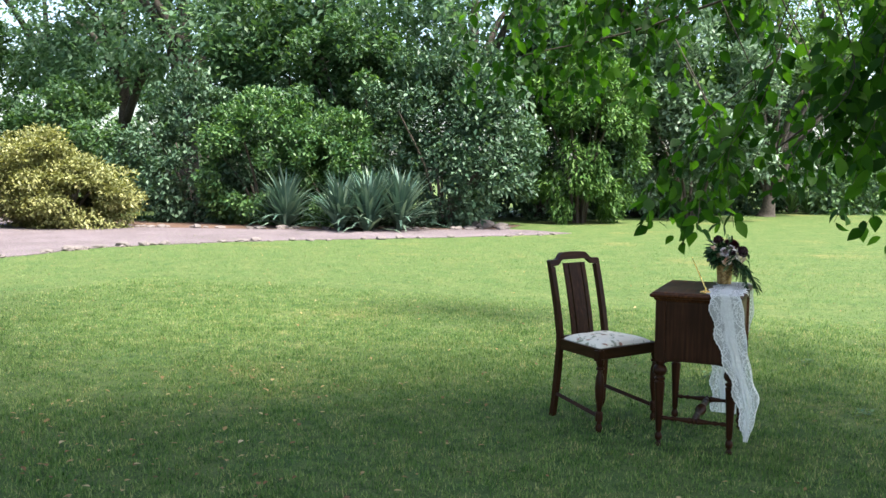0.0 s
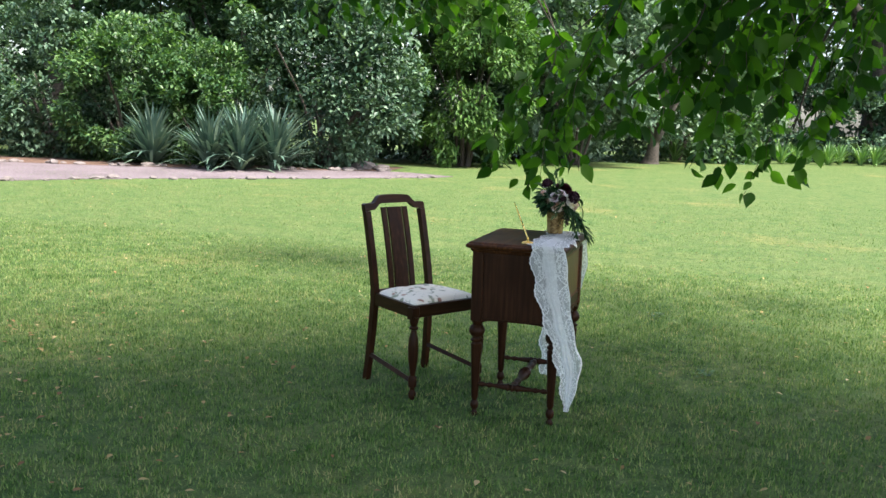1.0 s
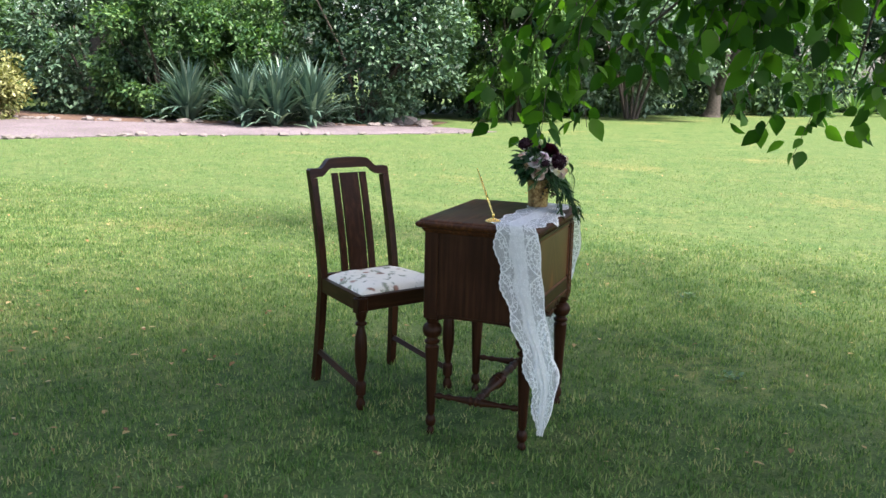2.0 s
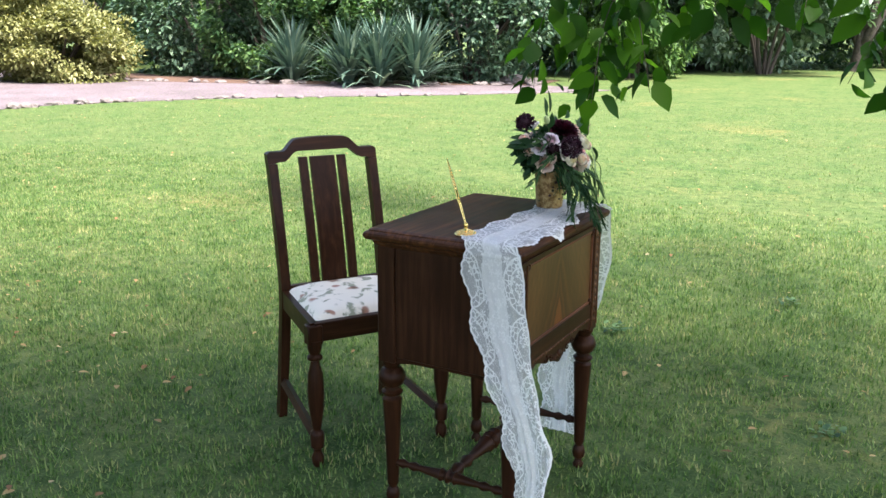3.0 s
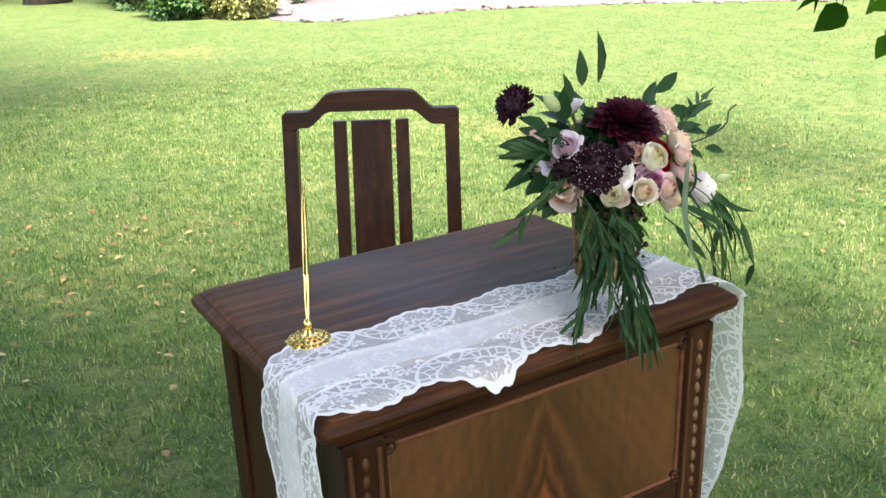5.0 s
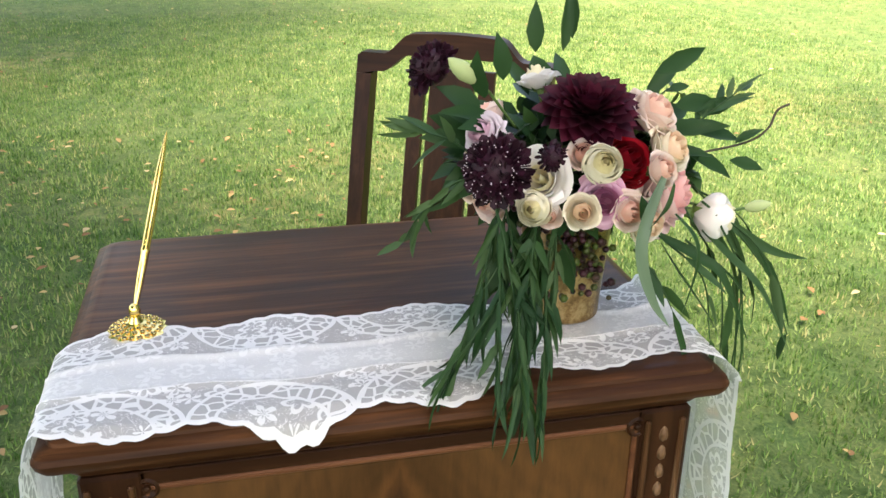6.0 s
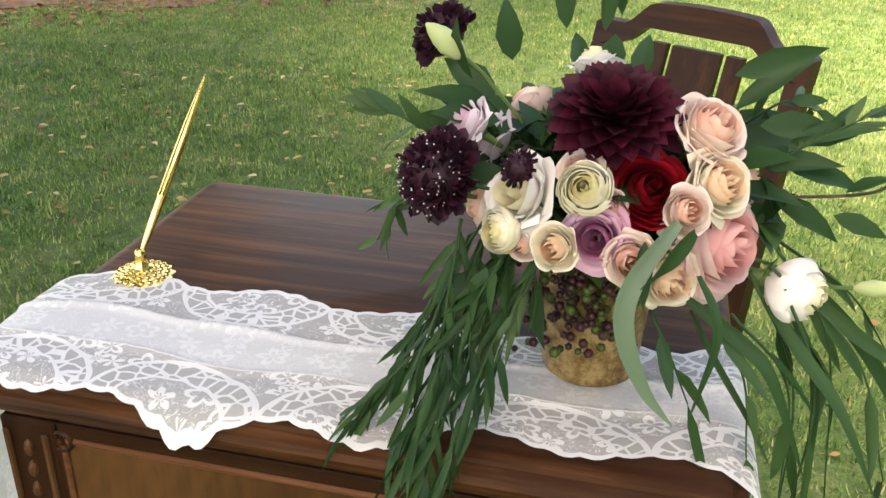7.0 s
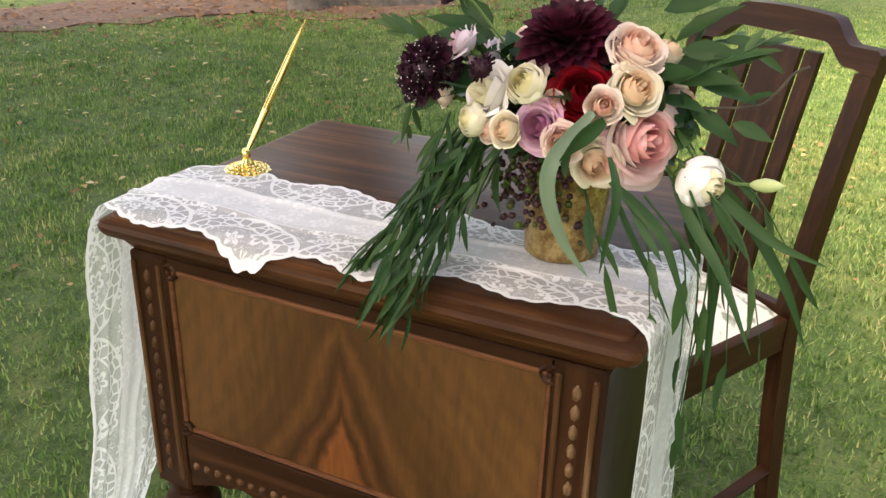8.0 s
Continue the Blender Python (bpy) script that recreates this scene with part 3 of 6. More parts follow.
for s in (-1, 1):
    o = [(s * (WB + 0.012), 0.0), (s * (FW + 0.012), FD), (s * (FW - 0.010), FD), (s * (WB - 0.010), 0.0)]
    finish("side_rail", Geo().prism(o, 'Z', 0.385, 0.442), M_WOOD_Y, chair)
    prof = [(0.013, 0.0), (0.018, 0.01), (0.019, 0.03), (0.012, 0.045), (0.013, 0.055), (0.020, 0.062), (0.021, 0.10), (0.019, 0.108), (0.012, 0.115), (0.014, 0.125), (0.023, 0.19), (0.0245, 0.24), (0.022, 0.29), (0.014, 0.32),
            (0.013, 0.33), (0.022, 0.335), (0.022, 0.343), (0.015, 0.35), (0.018, 0.358), (0.021, 0.37), (0.021, 0.39)]
    finish("front_leg", Geo().lathe(pose(s * FW, FD, 0), prof, 20).box(s * FW - 0.022, s * FW + 0.022, FD - 0.026, FD + 0.014, 0.378, 0.436, 0.003), M_WOOD_Z, chair, "turned front leg", smooth=True)
    a, b = Vector((s * (WB + 0.011), -0.018, 0.130)), Vector((s * FW, FD, 0.085))
    finish("stretcher", Geo().tube([a.lerp(b, t) for t in (0, 0.5, 1)], [0.0145] * 3, 4), M_WOOD_Y, chair)


def floral_mat():
    m, nt, p, link = nodes_of("floral_fabric")
    co = coords(nt)
    w = noise_tex(nt, co, 6, 2)
    v = nt.nodes.new("ShaderNodeTexVoronoi")
    v.inputs["Scale"].default_value = 13
    link(mixed(nt, 0.12, co, w.outputs["Color"]), v.inputs["Vector"])
    r = ramp(nt, [(0.0, (0.30, 0.14, 0.09)), (0.16, (0.34, 0.2, 0.15)), (0.24, (0.70, 0.66, 0.58)), (1.0, (0.72, 0.68, 0.60))])
    link(v.outputs["Distance"], r.inputs[0])
    n = noise_tex(nt, co, 17, 3, 0.5, 1.5)
    g2 = ramp(nt, [(0.36, (0.16, 0.22, 0.13)), (0.43, (1, 1, 1))])
    link(n.outputs[0], g2.inputs[0])
    link(mixed(nt, 0.75, r.outputs[0], g2.outputs[0], 'MULTIPLY'), p.inputs["Base Color"])
    p.inputs["Roughness"].default_value = 0.85
    wv = noise_tex(nt, co, 700, 1)
    bump(nt, wv.outputs[0], 0.2, 0.001, p)
    return m


def pad(u, v):
    x0 = (WB - 0.004) + (FW - WB - 0.006) * v
    x, y = (2 * u - 1) * x0, 0.012 + (FD - 0.026) * v
    e = (1 - abs(2 * u - 1) ** 4) * (1 - abs(2 * v - 1) ** 4)
    return (x, y, 0.44 + 0.034 * max(e, 0) ** 0.45 + 0.003 * noise.noise(Vector((x * 14, y * 14, 2))) * e)


finish("seat_pad", Geo().sheet(pad, 28, 28), floral_mat(), chair, "cream floral upholstered seat pad", smooth="all")

# ---- garden beyond the lawn ----
def shrub(label, centre, radii, n, size, mat, seed, clumps=70, stems=6, category="shrub", name="shrub", **kw):
    x, y, z = centre
    ob = thing(name, label, category, pose(x, y, 0))
    gg = random.Random(seed)
    for k in range(stems):
        a = 2 * math.pi * k / stems + gg.random()
        tip = (math.cos(a) * radii[0] * 0.6, math.sin(a) * radii[1] * 0.6, z + radii[2] * 0.5 * gg.random())
        finish("stem", Geo().tube(path_points([(0.15 * math.cos(a), 0.15 * math.sin(a), 0), (tip[0] * 0.4, tip[1] * 0.4, tip[2] * 0.5), tip], 4), [0.06 - 0.005 * i for i in range(9)], 6), M_TWIG, ob)
    crown("crown", (0, 0, z), radii, n, size, mat, ob, clumps, seed=seed, **kw)
    return ob


shrub("glossy green camellia shrub beside gravel path", (-15.9, 20.9, 1.7), (2.3, 1.7, 2.3), 20000, 0.15, M_CAMELLIA, 1)
shrub("mid-green leafy shrub beside gravel path", (-13.3, 20.4, 1.5), (1.9, 1.5, 2.1), 20000, 0.14, M_LIGHTLEAF, 2)
shrub("bright green leafy shrub behind yuccas", (-11.4, 20.7, 1.2), (1.5, 1.3, 1.6), 14000, 0.13, M_LIGHTLEAF, 3)
shrub("dark glossy camellia behind yuccas", (-8.9, 22.3, 1.9), (2.5, 1.8, 2.7), 26000, 0.15, M_CAMELLIA, 4, 90)
shrub("dark evergreen shrub in the bank", (-11.8, 23.2, 3.2), (2.6, 1.8, 2.8), 18000, 0.17, M_WOODS, 5)
shrub("feathery yellow-green conifer shrub", (-6.1, 25.6, 2.4), (1.9, 1.6, 2.6), 26000, 0.16, M_CONIFER, 6, 90, template=NEEDLE, droop=0.5)
shrub("pale grey-green leafy shrub by the lawn", (-3.6, 29.5, 3.0), (2.9, 2.0, 3.2), 26000, 0.21, M_GLAUCOUS, 7, 80)
golden = shrub("golden yellow variegated bush at the path", (-16.6, 16.9, 0.72), (1.65, 1.15, 0.9), 42000, 0.1, M_GOLD, 8, 130, clump=0.34)
crown("crown", (-0.5, -0.4, 1.35), (0.95, 0.85, 0.9), 20000, 0.1, M_GOLD, golden, 60, seed=18, clump=0.4)
shrub("narrow dark conifer beside the path", (-23.3, 19.3, 2.2), (1.0, 0.9, 2.6), 12000, 0.16, M_CAMELLIA, 19, 70)
for k, (x, y, r, h) in enumerate(((-18.2, 11.0, 1.5, 1.3), (-20.6, 11.9, 1.7, 1.6), (-23.4, 12.8, 1.9, 1.9), (-27.8, 24.0, 2.0, 2.0))):
    shrub("dark leafy shrub along the path", (x, y, h), (r, r * 0.8, h + 0.4), 9000, 0.17, M_WOODS, 170 + k, 60)
shrub("dark shrub bank beside gravel path", (-17.4, 9.6, 1.6), (2.3, 1.5, 2.2), 18000, 0.16, M_WOODS, 9)
shrub("small variegated yellow shrub by edging stones", (-13.4, 9.8, 0.42), (0.7, 0.55, 0.5), 4500, 0.1, M_GOLD, 10, 40)
shrub("low fern-like green shrub on the bank", (-14.6, 9.2, 0.35), (1.0, 0.7, 0.5), 4500, 0.16, M_LIGHTLEAF, 11, 40)
shrub("dark bushy conifer at the bend of the path", (-15.7, 11.1, 1.3), (0.8, 0.7, 1.6), 9000, 0.13, M_CAMELLIA, 20, 60)
shrub("dark clipped hedge across the lawn", (3.2, 44.0, 1.5), (5.5, 2.0, 2.6), 20000, 0.26, M_CAMELLIA, 12)
shrub("dark clipped hedge across the lawn", (12.5, 44.5, 1.5), (5.5, 2.0, 2.3), 16000, 0.26, M_CAMELLIA, 13)
shrub("dark evergreen shrub beyond the path", (-22.5, 22.5, 1.8), (2.4, 1.8, 2.6), 12000, 0.2, M_WOODS, 14)

for k, (x, y, z, rx, rz) in enumerate(((-15.0, 24.5, 3.6, 3.0, 3.4), (-8.0, 27.5, 3.0, 3.2, 3.6), (-6.5, 30.5, 3.0, 3.0, 4.0), (-1.0, 37.5, 2.4, 3.6, 3.4), (-4.0, 34.0, 3.4, 3.2, 4.2), (5.0, 52.0, 4.0, 6.0, 5.0), (16.0, 52.0, 4.0, 7.0, 5.0))):
    shrub("dense dark evergreen shrub in the woodland", (x, y, z), (rx, rx * 0.7, rz), 15000, 0.24, (M_WOODS, M_CAMELLIA, M_LIGHTLEAF)[k % 3], 80 + k, 80)


def tree(label, base, height, spread, trunk_r, n, size, mat, seed, clumps=60, limbs=5, fork=0.35, z0=None):
    gg = random.Random(seed)
    ob = thing("tree", label, "tree", pose(*base))
    lean = (gg.uniform(-.4, .4), gg.uniform(-.4, .4))
    stem = path_points([(0, 0, -0.05), (lean[0] * 0.5, lean[1] * 0.5, height * fork), (lean[0], lean[1], height * 0.75)], 6)
    finish("trunk", Geo().tube(stem, [trunk_r * (1.35 if i == 0 else 1.0) * (1 - 0.8 * i / 12) for i in range(13)], 12), M_BARK, ob, smooth="all")
    for k in range(limbs):
        a = 2 * math.pi * k / limbs + gg.random()
        p0 = stem[5 + k % 4]
        tip = p0 + np.array([math.cos(a) * spread * 0.7, math.sin(a) * spread * 0.7, height * gg.uniform(0.2, 0.42)])
        mid = (p0 + tip) / 2 + np.array([0, 0, height * 0.05])
        finish("limb", Geo().tube(path_points([p0, mid, tip], 4), [trunk_r * 0.5 * (1 - 0.1 * i) for i in range(9)], 7), M_BARK, ob, smooth="all")
    cz = height * 0.68 if z0 is None else z0
    crown("crown", (lean[0], lean[1], cz), (spread, spread, height - cz), n, size, mat, ob, clumps, seed=seed, clump=0.26)
    return ob


tree("tall broadleaf tree behind the shrub bank", (-20.8, 26.5, 0), 12, 4.6, 0.42, 11000, 0.26, M_TALL, 21)
tree("tall broadleaf tree behind the shrub bank", (-24.8, 27.5, 0), 11, 4.2, 0.36, 9500, 0.26, M_TALL, 22)
tree("tall broadleaf tree behind the shrub bank", (-15.6, 26.5, 0), 11, 4.4, 0.4, 13000, 0.26, M_TALL, 23, z0=6.6)
tree("broad dark tree behind the shrub bank", (-10.2, 27.0, 0), 10.5, 4.2, 0.4, 13000, 0.26, M_TALL, 24, z0=6.0)
tree("feathery tree behind the shrub bank", (-5.4, 31.0, 0), 11, 4.0, 0.35, 16000, 0.28, M_CONIFER, 25, z0=6.5)
tree("multi-stemmed grey tree by the lawn", (-1.6, 33.0, 0), 9.0, 2.6, 0.3, 4800, 0.2, M_CONIFER, 26, limbs=11, fork=0.12, z0=6.6)
tree("large spreading tree across the lawn", (7.2, 47.0, 0), 13, 6.0, 0.75, 17600, 0.34, M_LIGHTLEAF, 27, limbs=7, fork=0.25, z0=9.5)
tree("large tree across the lawn", (0.5, 50.0, 0), 14, 6.0, 0.5, 17600, 0.34, M_WOODS, 28, z0=8)
tree("large tree across the lawn", (15.5, 50.0, 0), 14, 6.5, 0.5, 17600, 0.34, M_LIGHTLEAF, 29, z0=7)
tree("large tree across the lawn", (25, 44.0, 0), 14, 7, 0.5, 16000, 0.36, M_WOODS, 30, z0=6)
tree("dark tree beside the gravel path", (-21.0, 8.0, 0), 11, 4.6, 0.4, 14400, 0.28, M_WOODS, 31)
tree("dark tree beyond the path", (-31.0, 30.0, 0), 12, 5.0, 0.4, 12800, 0.32, M_WOODS, 32)

# yuccas
def strap_clump(name, label, category, x, y, n, length, width, mat, seed, spread=1.0, group=""):
    gg = np.random.default_rng(seed)
    ob = thing(name, label, category, pose(x, y, 0), group)
    tmpl = ([(-0.5, 0, 0), (0.5, 0, 0), (0.62, 0.35, 0.02), (0.5, 0.7, -0.03), (0, 1, -0.16), (-0.5, 0.7, -0.03), (-0.62, 0.35, 0.02)], [(0, 1, 2, 6), (6, 2, 3, 5), (5, 3, 4)])
    a, e = gg.uniform(0, 2 * np.pi, n), np.abs(gg.normal(0, 0.55, n)) * spread
    d = np.stack([np.cos(a) * np.sin(e), np.sin(a) * np.sin(e), np.cos(e)], 1)
    d[:, 2] = np.maximum(d[:, 2], 0.12)
    pos = np.stack([np.cos(a), np.sin(a), np.zeros(n)], 1) * gg.uniform(0, 0.12, (n, 1))
    pos[:, 2] = gg.uniform(0.0, 0.25, n) * length
    up = np.cross(np.cross(d, [0, 0, 1.0]), d) + 1e-3
    sc = np.stack([np.full(n, width), length * gg.uniform(0.65, 1.05, n), np.full(n, length)], 1)
    scatter("leaves", tmpl, pos, frames_of(d, up), sc, mat, ob)
    return ob


for k, (x, y, ln) in enumerate(((-11.8, 19.25, 1.3), (-10.1, 19.0, 1.25), (-9.5, 19.25, 1.25), (-8.9, 19.75, 1.35), (-9.7, 19.9, 1.4))):
    strap_clump("yucca", "grey-green yucca clump with drooping outer leaves", "yucca", x, y, 210, ln, 0.06, M_YUCCA, 40 + k, 1.25, "yuccas by the path")
for k in range(16):
    strap_clump("agapanthus", "strappy green border plant at lawn edge", "border plant", -1.6 + k * 0.62 + random.uniform(-.2, .2), 36.0 + k * 0.35 + random.uniform(-.3, .3), 60, 0.85, 0.05, M_STRAP, 60 + k, 1.3, "border plants")

# mulched bed between the path and the shrubs
bed = [(p[0], p[1] + 0.02) for p in PATH_BACK[9:]] + [(p[0] - 0.3, p[1] + 2.2 + random.uniform(-.2, .2)) for p in PATH_BACK[:8:-1]]
tagged(finish("soil", Geo().prism(bed, 'Z', -0.03, 0.016), M_SOIL), "reddish-brown mulched bed under the shrubs", "soil", kind="structure")

# edging stones along the path
def stone_mesh(seed):
    gg = random.Random(seed)
    me = bpy.data.meshes.new("stone")
    bm = bmesh.new()
    bmesh.ops.create_icosphere(bm, subdivisions=2, radius=1)
    o = Vector((gg.random() * 9, gg.random() * 9, gg.random() * 9))
    for v in bm.verts:
        v.co *= 1 + 0.45 * noise.noise(v.co * 1.1 + o)
        v.co.z = v.co.z * 0.62 + 0.3
    bm.to_mesh(me)
    bm.free()
    me.materials.append(M_STONE)
    return me


STONES = [stone_mesh(k) for k in range(5)]


def stone(x, y, s):
    ob = new("edging_stone", random.choice(STONES))
    ob.matrix_world = pose(x, y, 0, 0, 0, random.uniform(0, 360)) @ Matrix.Diagonal((s * random.uniform(.8, 1.5), s, s * random.uniform(.6, 1), 1))
    return tagged(ob, "rough grey edging stone beside gravel", "stone", "edging stones")


for p in PATH_EDGE[36::1]:
    if random.random() < 0.75:
        stone(p[0] + random.uniform(-.12, .12), p[1] - 0.05 + random.uniform(-.1, .1), random.uniform(0.05, 0.11))
for p in PATH_BACK[10:36]:
    for q in range(2):
        stone(p[0] + random.uniform(-.3, .3), p[1] + 0.12 + random.uniform(-.1, .1), random.uniform(0.06, 0.13))
for x, y, s in ((-13.1, 10.35, .17), (-13.5, 10.45, .2), (-13.9, 10.55, .19), (-14.3, 10.75, .22), (-14.8, 10.95, .2), (-15.3, 11.2, .22), (-7.6, 21.9, .26), (-7.1, 21.8, .2)):
    stone(x, y, s)

# ---- large tree whose crown shades the desk ----
TX, TY = -5.65, 1.65
big = thing("shade_tree", "large old tree with flared trunk and drooping leafy branches", "tree", pose(TX, TY, 0))


def trunk_at(u, v):
    a, z = 2 * math.pi * u, 5.2 * v ** 1.6
    flare = math.exp(-z / 0.35)
    r = 0.52 - 0.03 * z + flare * (0.28 + 0.14 * math.sin(5 * a + 0.7) + 0.08 * math.sin(9 * a)) + 0.03 * math.sin(7 * a + z * 2)
    return (r * math.cos(a), r * math.sin(a), z - 0.04)


finish("trunk", Geo().sheet(trunk_at, 56, 26), M_BARK, big, "furrowed grey-brown trunk", smooth="all")
BOUGHS = [((0.1, 0.1, 3.6), (2.6, 1.9, 4.7), (5.0, 3.6, 5.2), (7.2, 5.6, 4.6)), ((0.1, 0, 3.9), (2.8, 0.6, 5.2), (5.8, 0.9, 6.0), (9.2, 2.2, 5.8)), ((0, 0.1, 4.2), (1.2, 2.8, 5.6), (2.6, 5.0, 6.0), (4.4, 6.6, 5.2)),
         ((0, -0.1, 4.0), (1.6, -2.4, 5.6), (4.2, -3.6, 6.4)), ((-0.1, 0, 4.2), (-2.4, 1.2, 5.8), (-4.4, 2.0, 6.6)), ((0, -0.1, 4.4), (-1.6, -2.6, 6.2), (-3.0, -4.0, 7.0))]
for pts in BOUGHS:
    pp = path_points(pts, 6)
    finish("limb", Geo().tube(pp, [0.26 * (1 - i / (len(pp) + 3)) for i in range(len(pp))], 9), M_BARK, big, smooth="all")
crown("crown", (9.2, -0.4, 5.4), (4.6, 4.3, 1.7), 40000, 0.22, M_OVER, big, 330, droop=0.4, seed=51, clump=0.22)
crown("crown", (0.55, -1.3, 6.8), (5.5, 4.6, 2.2), 11000, 0.26, M_OVER, big, 220, droop=0.3, seed=52, clump=0.24)

# drooping twigs that hang into view; tips of the lowest ones first
TIPS = [(-0.50, 6.97, 1.00), (-0.39, 7.10, 1.02), (-0.24, 6.92, 0.90), (-0.17, 7.14, 1.02), (0.00, 6.87, 1.04), (0.10, 7.09, 1.25), (0.29, 7.32, 1.30), (0.50, 7.54, 1.25), (0.69, 7.74, 1.02), (0.89, 7.64, 0.99),
        (1.05, 7.83, 0.83), (1.17, 7.54, 1.04), (1.33, 7.32, 0.99), (1.40, 7.13, 1.22), (1.51, 7.32, 1.33), (1.65, 7.30, 1.57), (-0.12, 6.67, 0.97), (0.41, 6.25, 1.24), (0.11, 6.67, 1.02), (0.62, 6.3, 1.36), (0.85, 6.5, 1.3),
        (-2.31, 8.10, 2.02), (-2.16, 8.27, 2.08), (-1.91, 8.27, 2.05), (-1.70, 8.25, 1.95), (-1.52, 8.42, 2.05), (-1.28, 8.29, 1.98), (-1.03, 8.26, 1.95), (-0.77, 8.13, 1.9)]
gg = random.Random(5)
for k in range(42):
    TIPS.append((gg.uniform(0.75, 2.9), gg.uniform(6.3, 8.3), gg.uniform(1.35, 2.9)))
for k in range(12):
    TIPS.append((gg.uniform(0.3, 1.5), gg.uniform(5.9, 6.6), gg.uniform(1.32, 1.6)))
for k in range(28):
    TIPS.append((gg.uniform(-2.2, 0.2), gg.uniform(7.6, 8.8), gg.uniform(2.05, 2.9)))
lp, ld, lh, ls = [], [], [], []
BACK = Matrix.Translation((-TX, -TY, 0))
for k, tip in enumerate(TIPS):
    tip = np.array(tip)
    ln = gg.uniform(0.6, 1.1)
    top = tip + np.array([gg.uniform(0.1, 0.5), gg.uniform(-0.4, 0.1), ln])
    mid = tip * 0.55 + top * 0.45 + np.array([gg.uniform(-.12, .02), gg.uniform(-.1, .1), 0.02])
    pp = path_points([top + np.array([gg.uniform(-.3, .6), gg.uniform(-.5, .4), gg.uniform(.3, .6)]), top, mid, tip], 5)
    finish("twig", Geo().tube(pp, [0.0045 - 0.0002 * i for i in range(len(pp))], 5), M_TWIG, big, smooth="all", m=BACK)
    m = gg.randint(27, 37)
    for i in range(m):
        t = (i + gg.random()) / m
        q = t * (len(pp) - 1) * 0.82 + (len(pp) - 1) * 0.18
        j = min(int(q), len(pp) - 2)
        p = pp[j] + (pp[j + 1] - pp[j]) * (q - j)
        a = gg.uniform(0, 2 * math.pi)
        d = np.array([math.cos(a) * 0.75, math.sin(a) * 0.75, gg.uniform(-1.3, -0.25)])
        lp.append(p + d * 0.015 + np.array([gg.gauss(0, .03), gg.gauss(0, .03), 0]))
        ld.append(d)
        lh.append([gg.gauss(0, .6), gg.gauss(0, .6), 0.7])
        ls.append(gg.uniform(0.075, 0.14))
# a few longer bare branches
for pts in (((2.3, 6.3, 4.2), (1.5, 6.7, 2.7), (0.75, 7.0, 1.9), (0.1, 7.1, 1.35)), ((2.6, 6.2, 4.2), (1.9, 6.9, 2.6), (1.45, 7.2, 1.9), (1.3, 7.3, 1.3)), ((1.6, 6.4, 4.4), (0.6, 7.4, 3.0), (-0.6, 8.1, 2.6), (-1.9, 8.3, 2.4))):
    pp = path_points(pts, 7)
    finish("branch", Geo().tube(pp, [0.018 - 0.0006 * i for i in range(len(pp))], 6), M_TWIG, big, smooth="all", m=BACK)
ls = np.array(ls)
scatter("hanging_leaves", LEAF_NEAR, np.array(lp), frames_of(np.array(ld), np.array(lh)), np.stack([ls * 1.05, ls, ls], 1), M_OVER, big, "large heart-shaped green leaves", smooth=True).matrix_local = BACK

# bare soil and dropped leaves round the trunk
o = [(TX + (1.12 + 0.15 * math.sin(3 * a) + random.uniform(-.1, .1)) * math.cos(a), TY + (1.12 + 0.15 * math.sin(2 * a + 1) + random.uniform(-.1, .1)) * math.sin(a)) for a in [2 * math.pi * k / 40 for k in range(40)]]
tagged(finish("soil", Geo().prism(o, 'Z', -0.03, 0.006), M_SOIL), "bare brown soil under the tree", "soil", kind="structure")
SX, SY, SDX, SDY = -4.75, 1.80, 0.843, -0.537      # strip of soil: start and direction of its near edge
o = [(SX + SDX * t + SDY * w, SY + SDY * t - SDX * w) for t, w in [(k * 0.3, random.uniform(-.14, .14)) for k in range(18)] + [(5.1 - k * 0.3, 0.95 + random.uniform(-.12, .12)) for k in range(18)]]
tagged(finish("soil", Geo().prism(o, 'Z', -0.03, 0.010), M_SOIL), "strip of bare soil and leaf litter", "soil", kind="structure")

# ---- lawn blades, litter ----
BLADE = ([(-0.5, 0, 0), (0.5, 0, 0), (0.36, 0.55, 0.05), (-0.36, 0.55, 0.05), (0, 1, 0.22)], [(0, 1, 2, 3), (3, 2, 4)])


def off_lawn(p):
    along, across = (p[:, 0] - SX) * SDX + (p[:, 1] - SY) * SDY, (p[:, 0] - SX) * SDY - (p[:, 1] - SY) * SDX
    strip = (along > 0) & (along < 5) & (across > 0.12 * np.sin(along * 7)) & (across < 0.9)
    return ((p[:, 0] - TX) ** 2 + (p[:, 1] - TY) ** 2 < 1.0) | strip


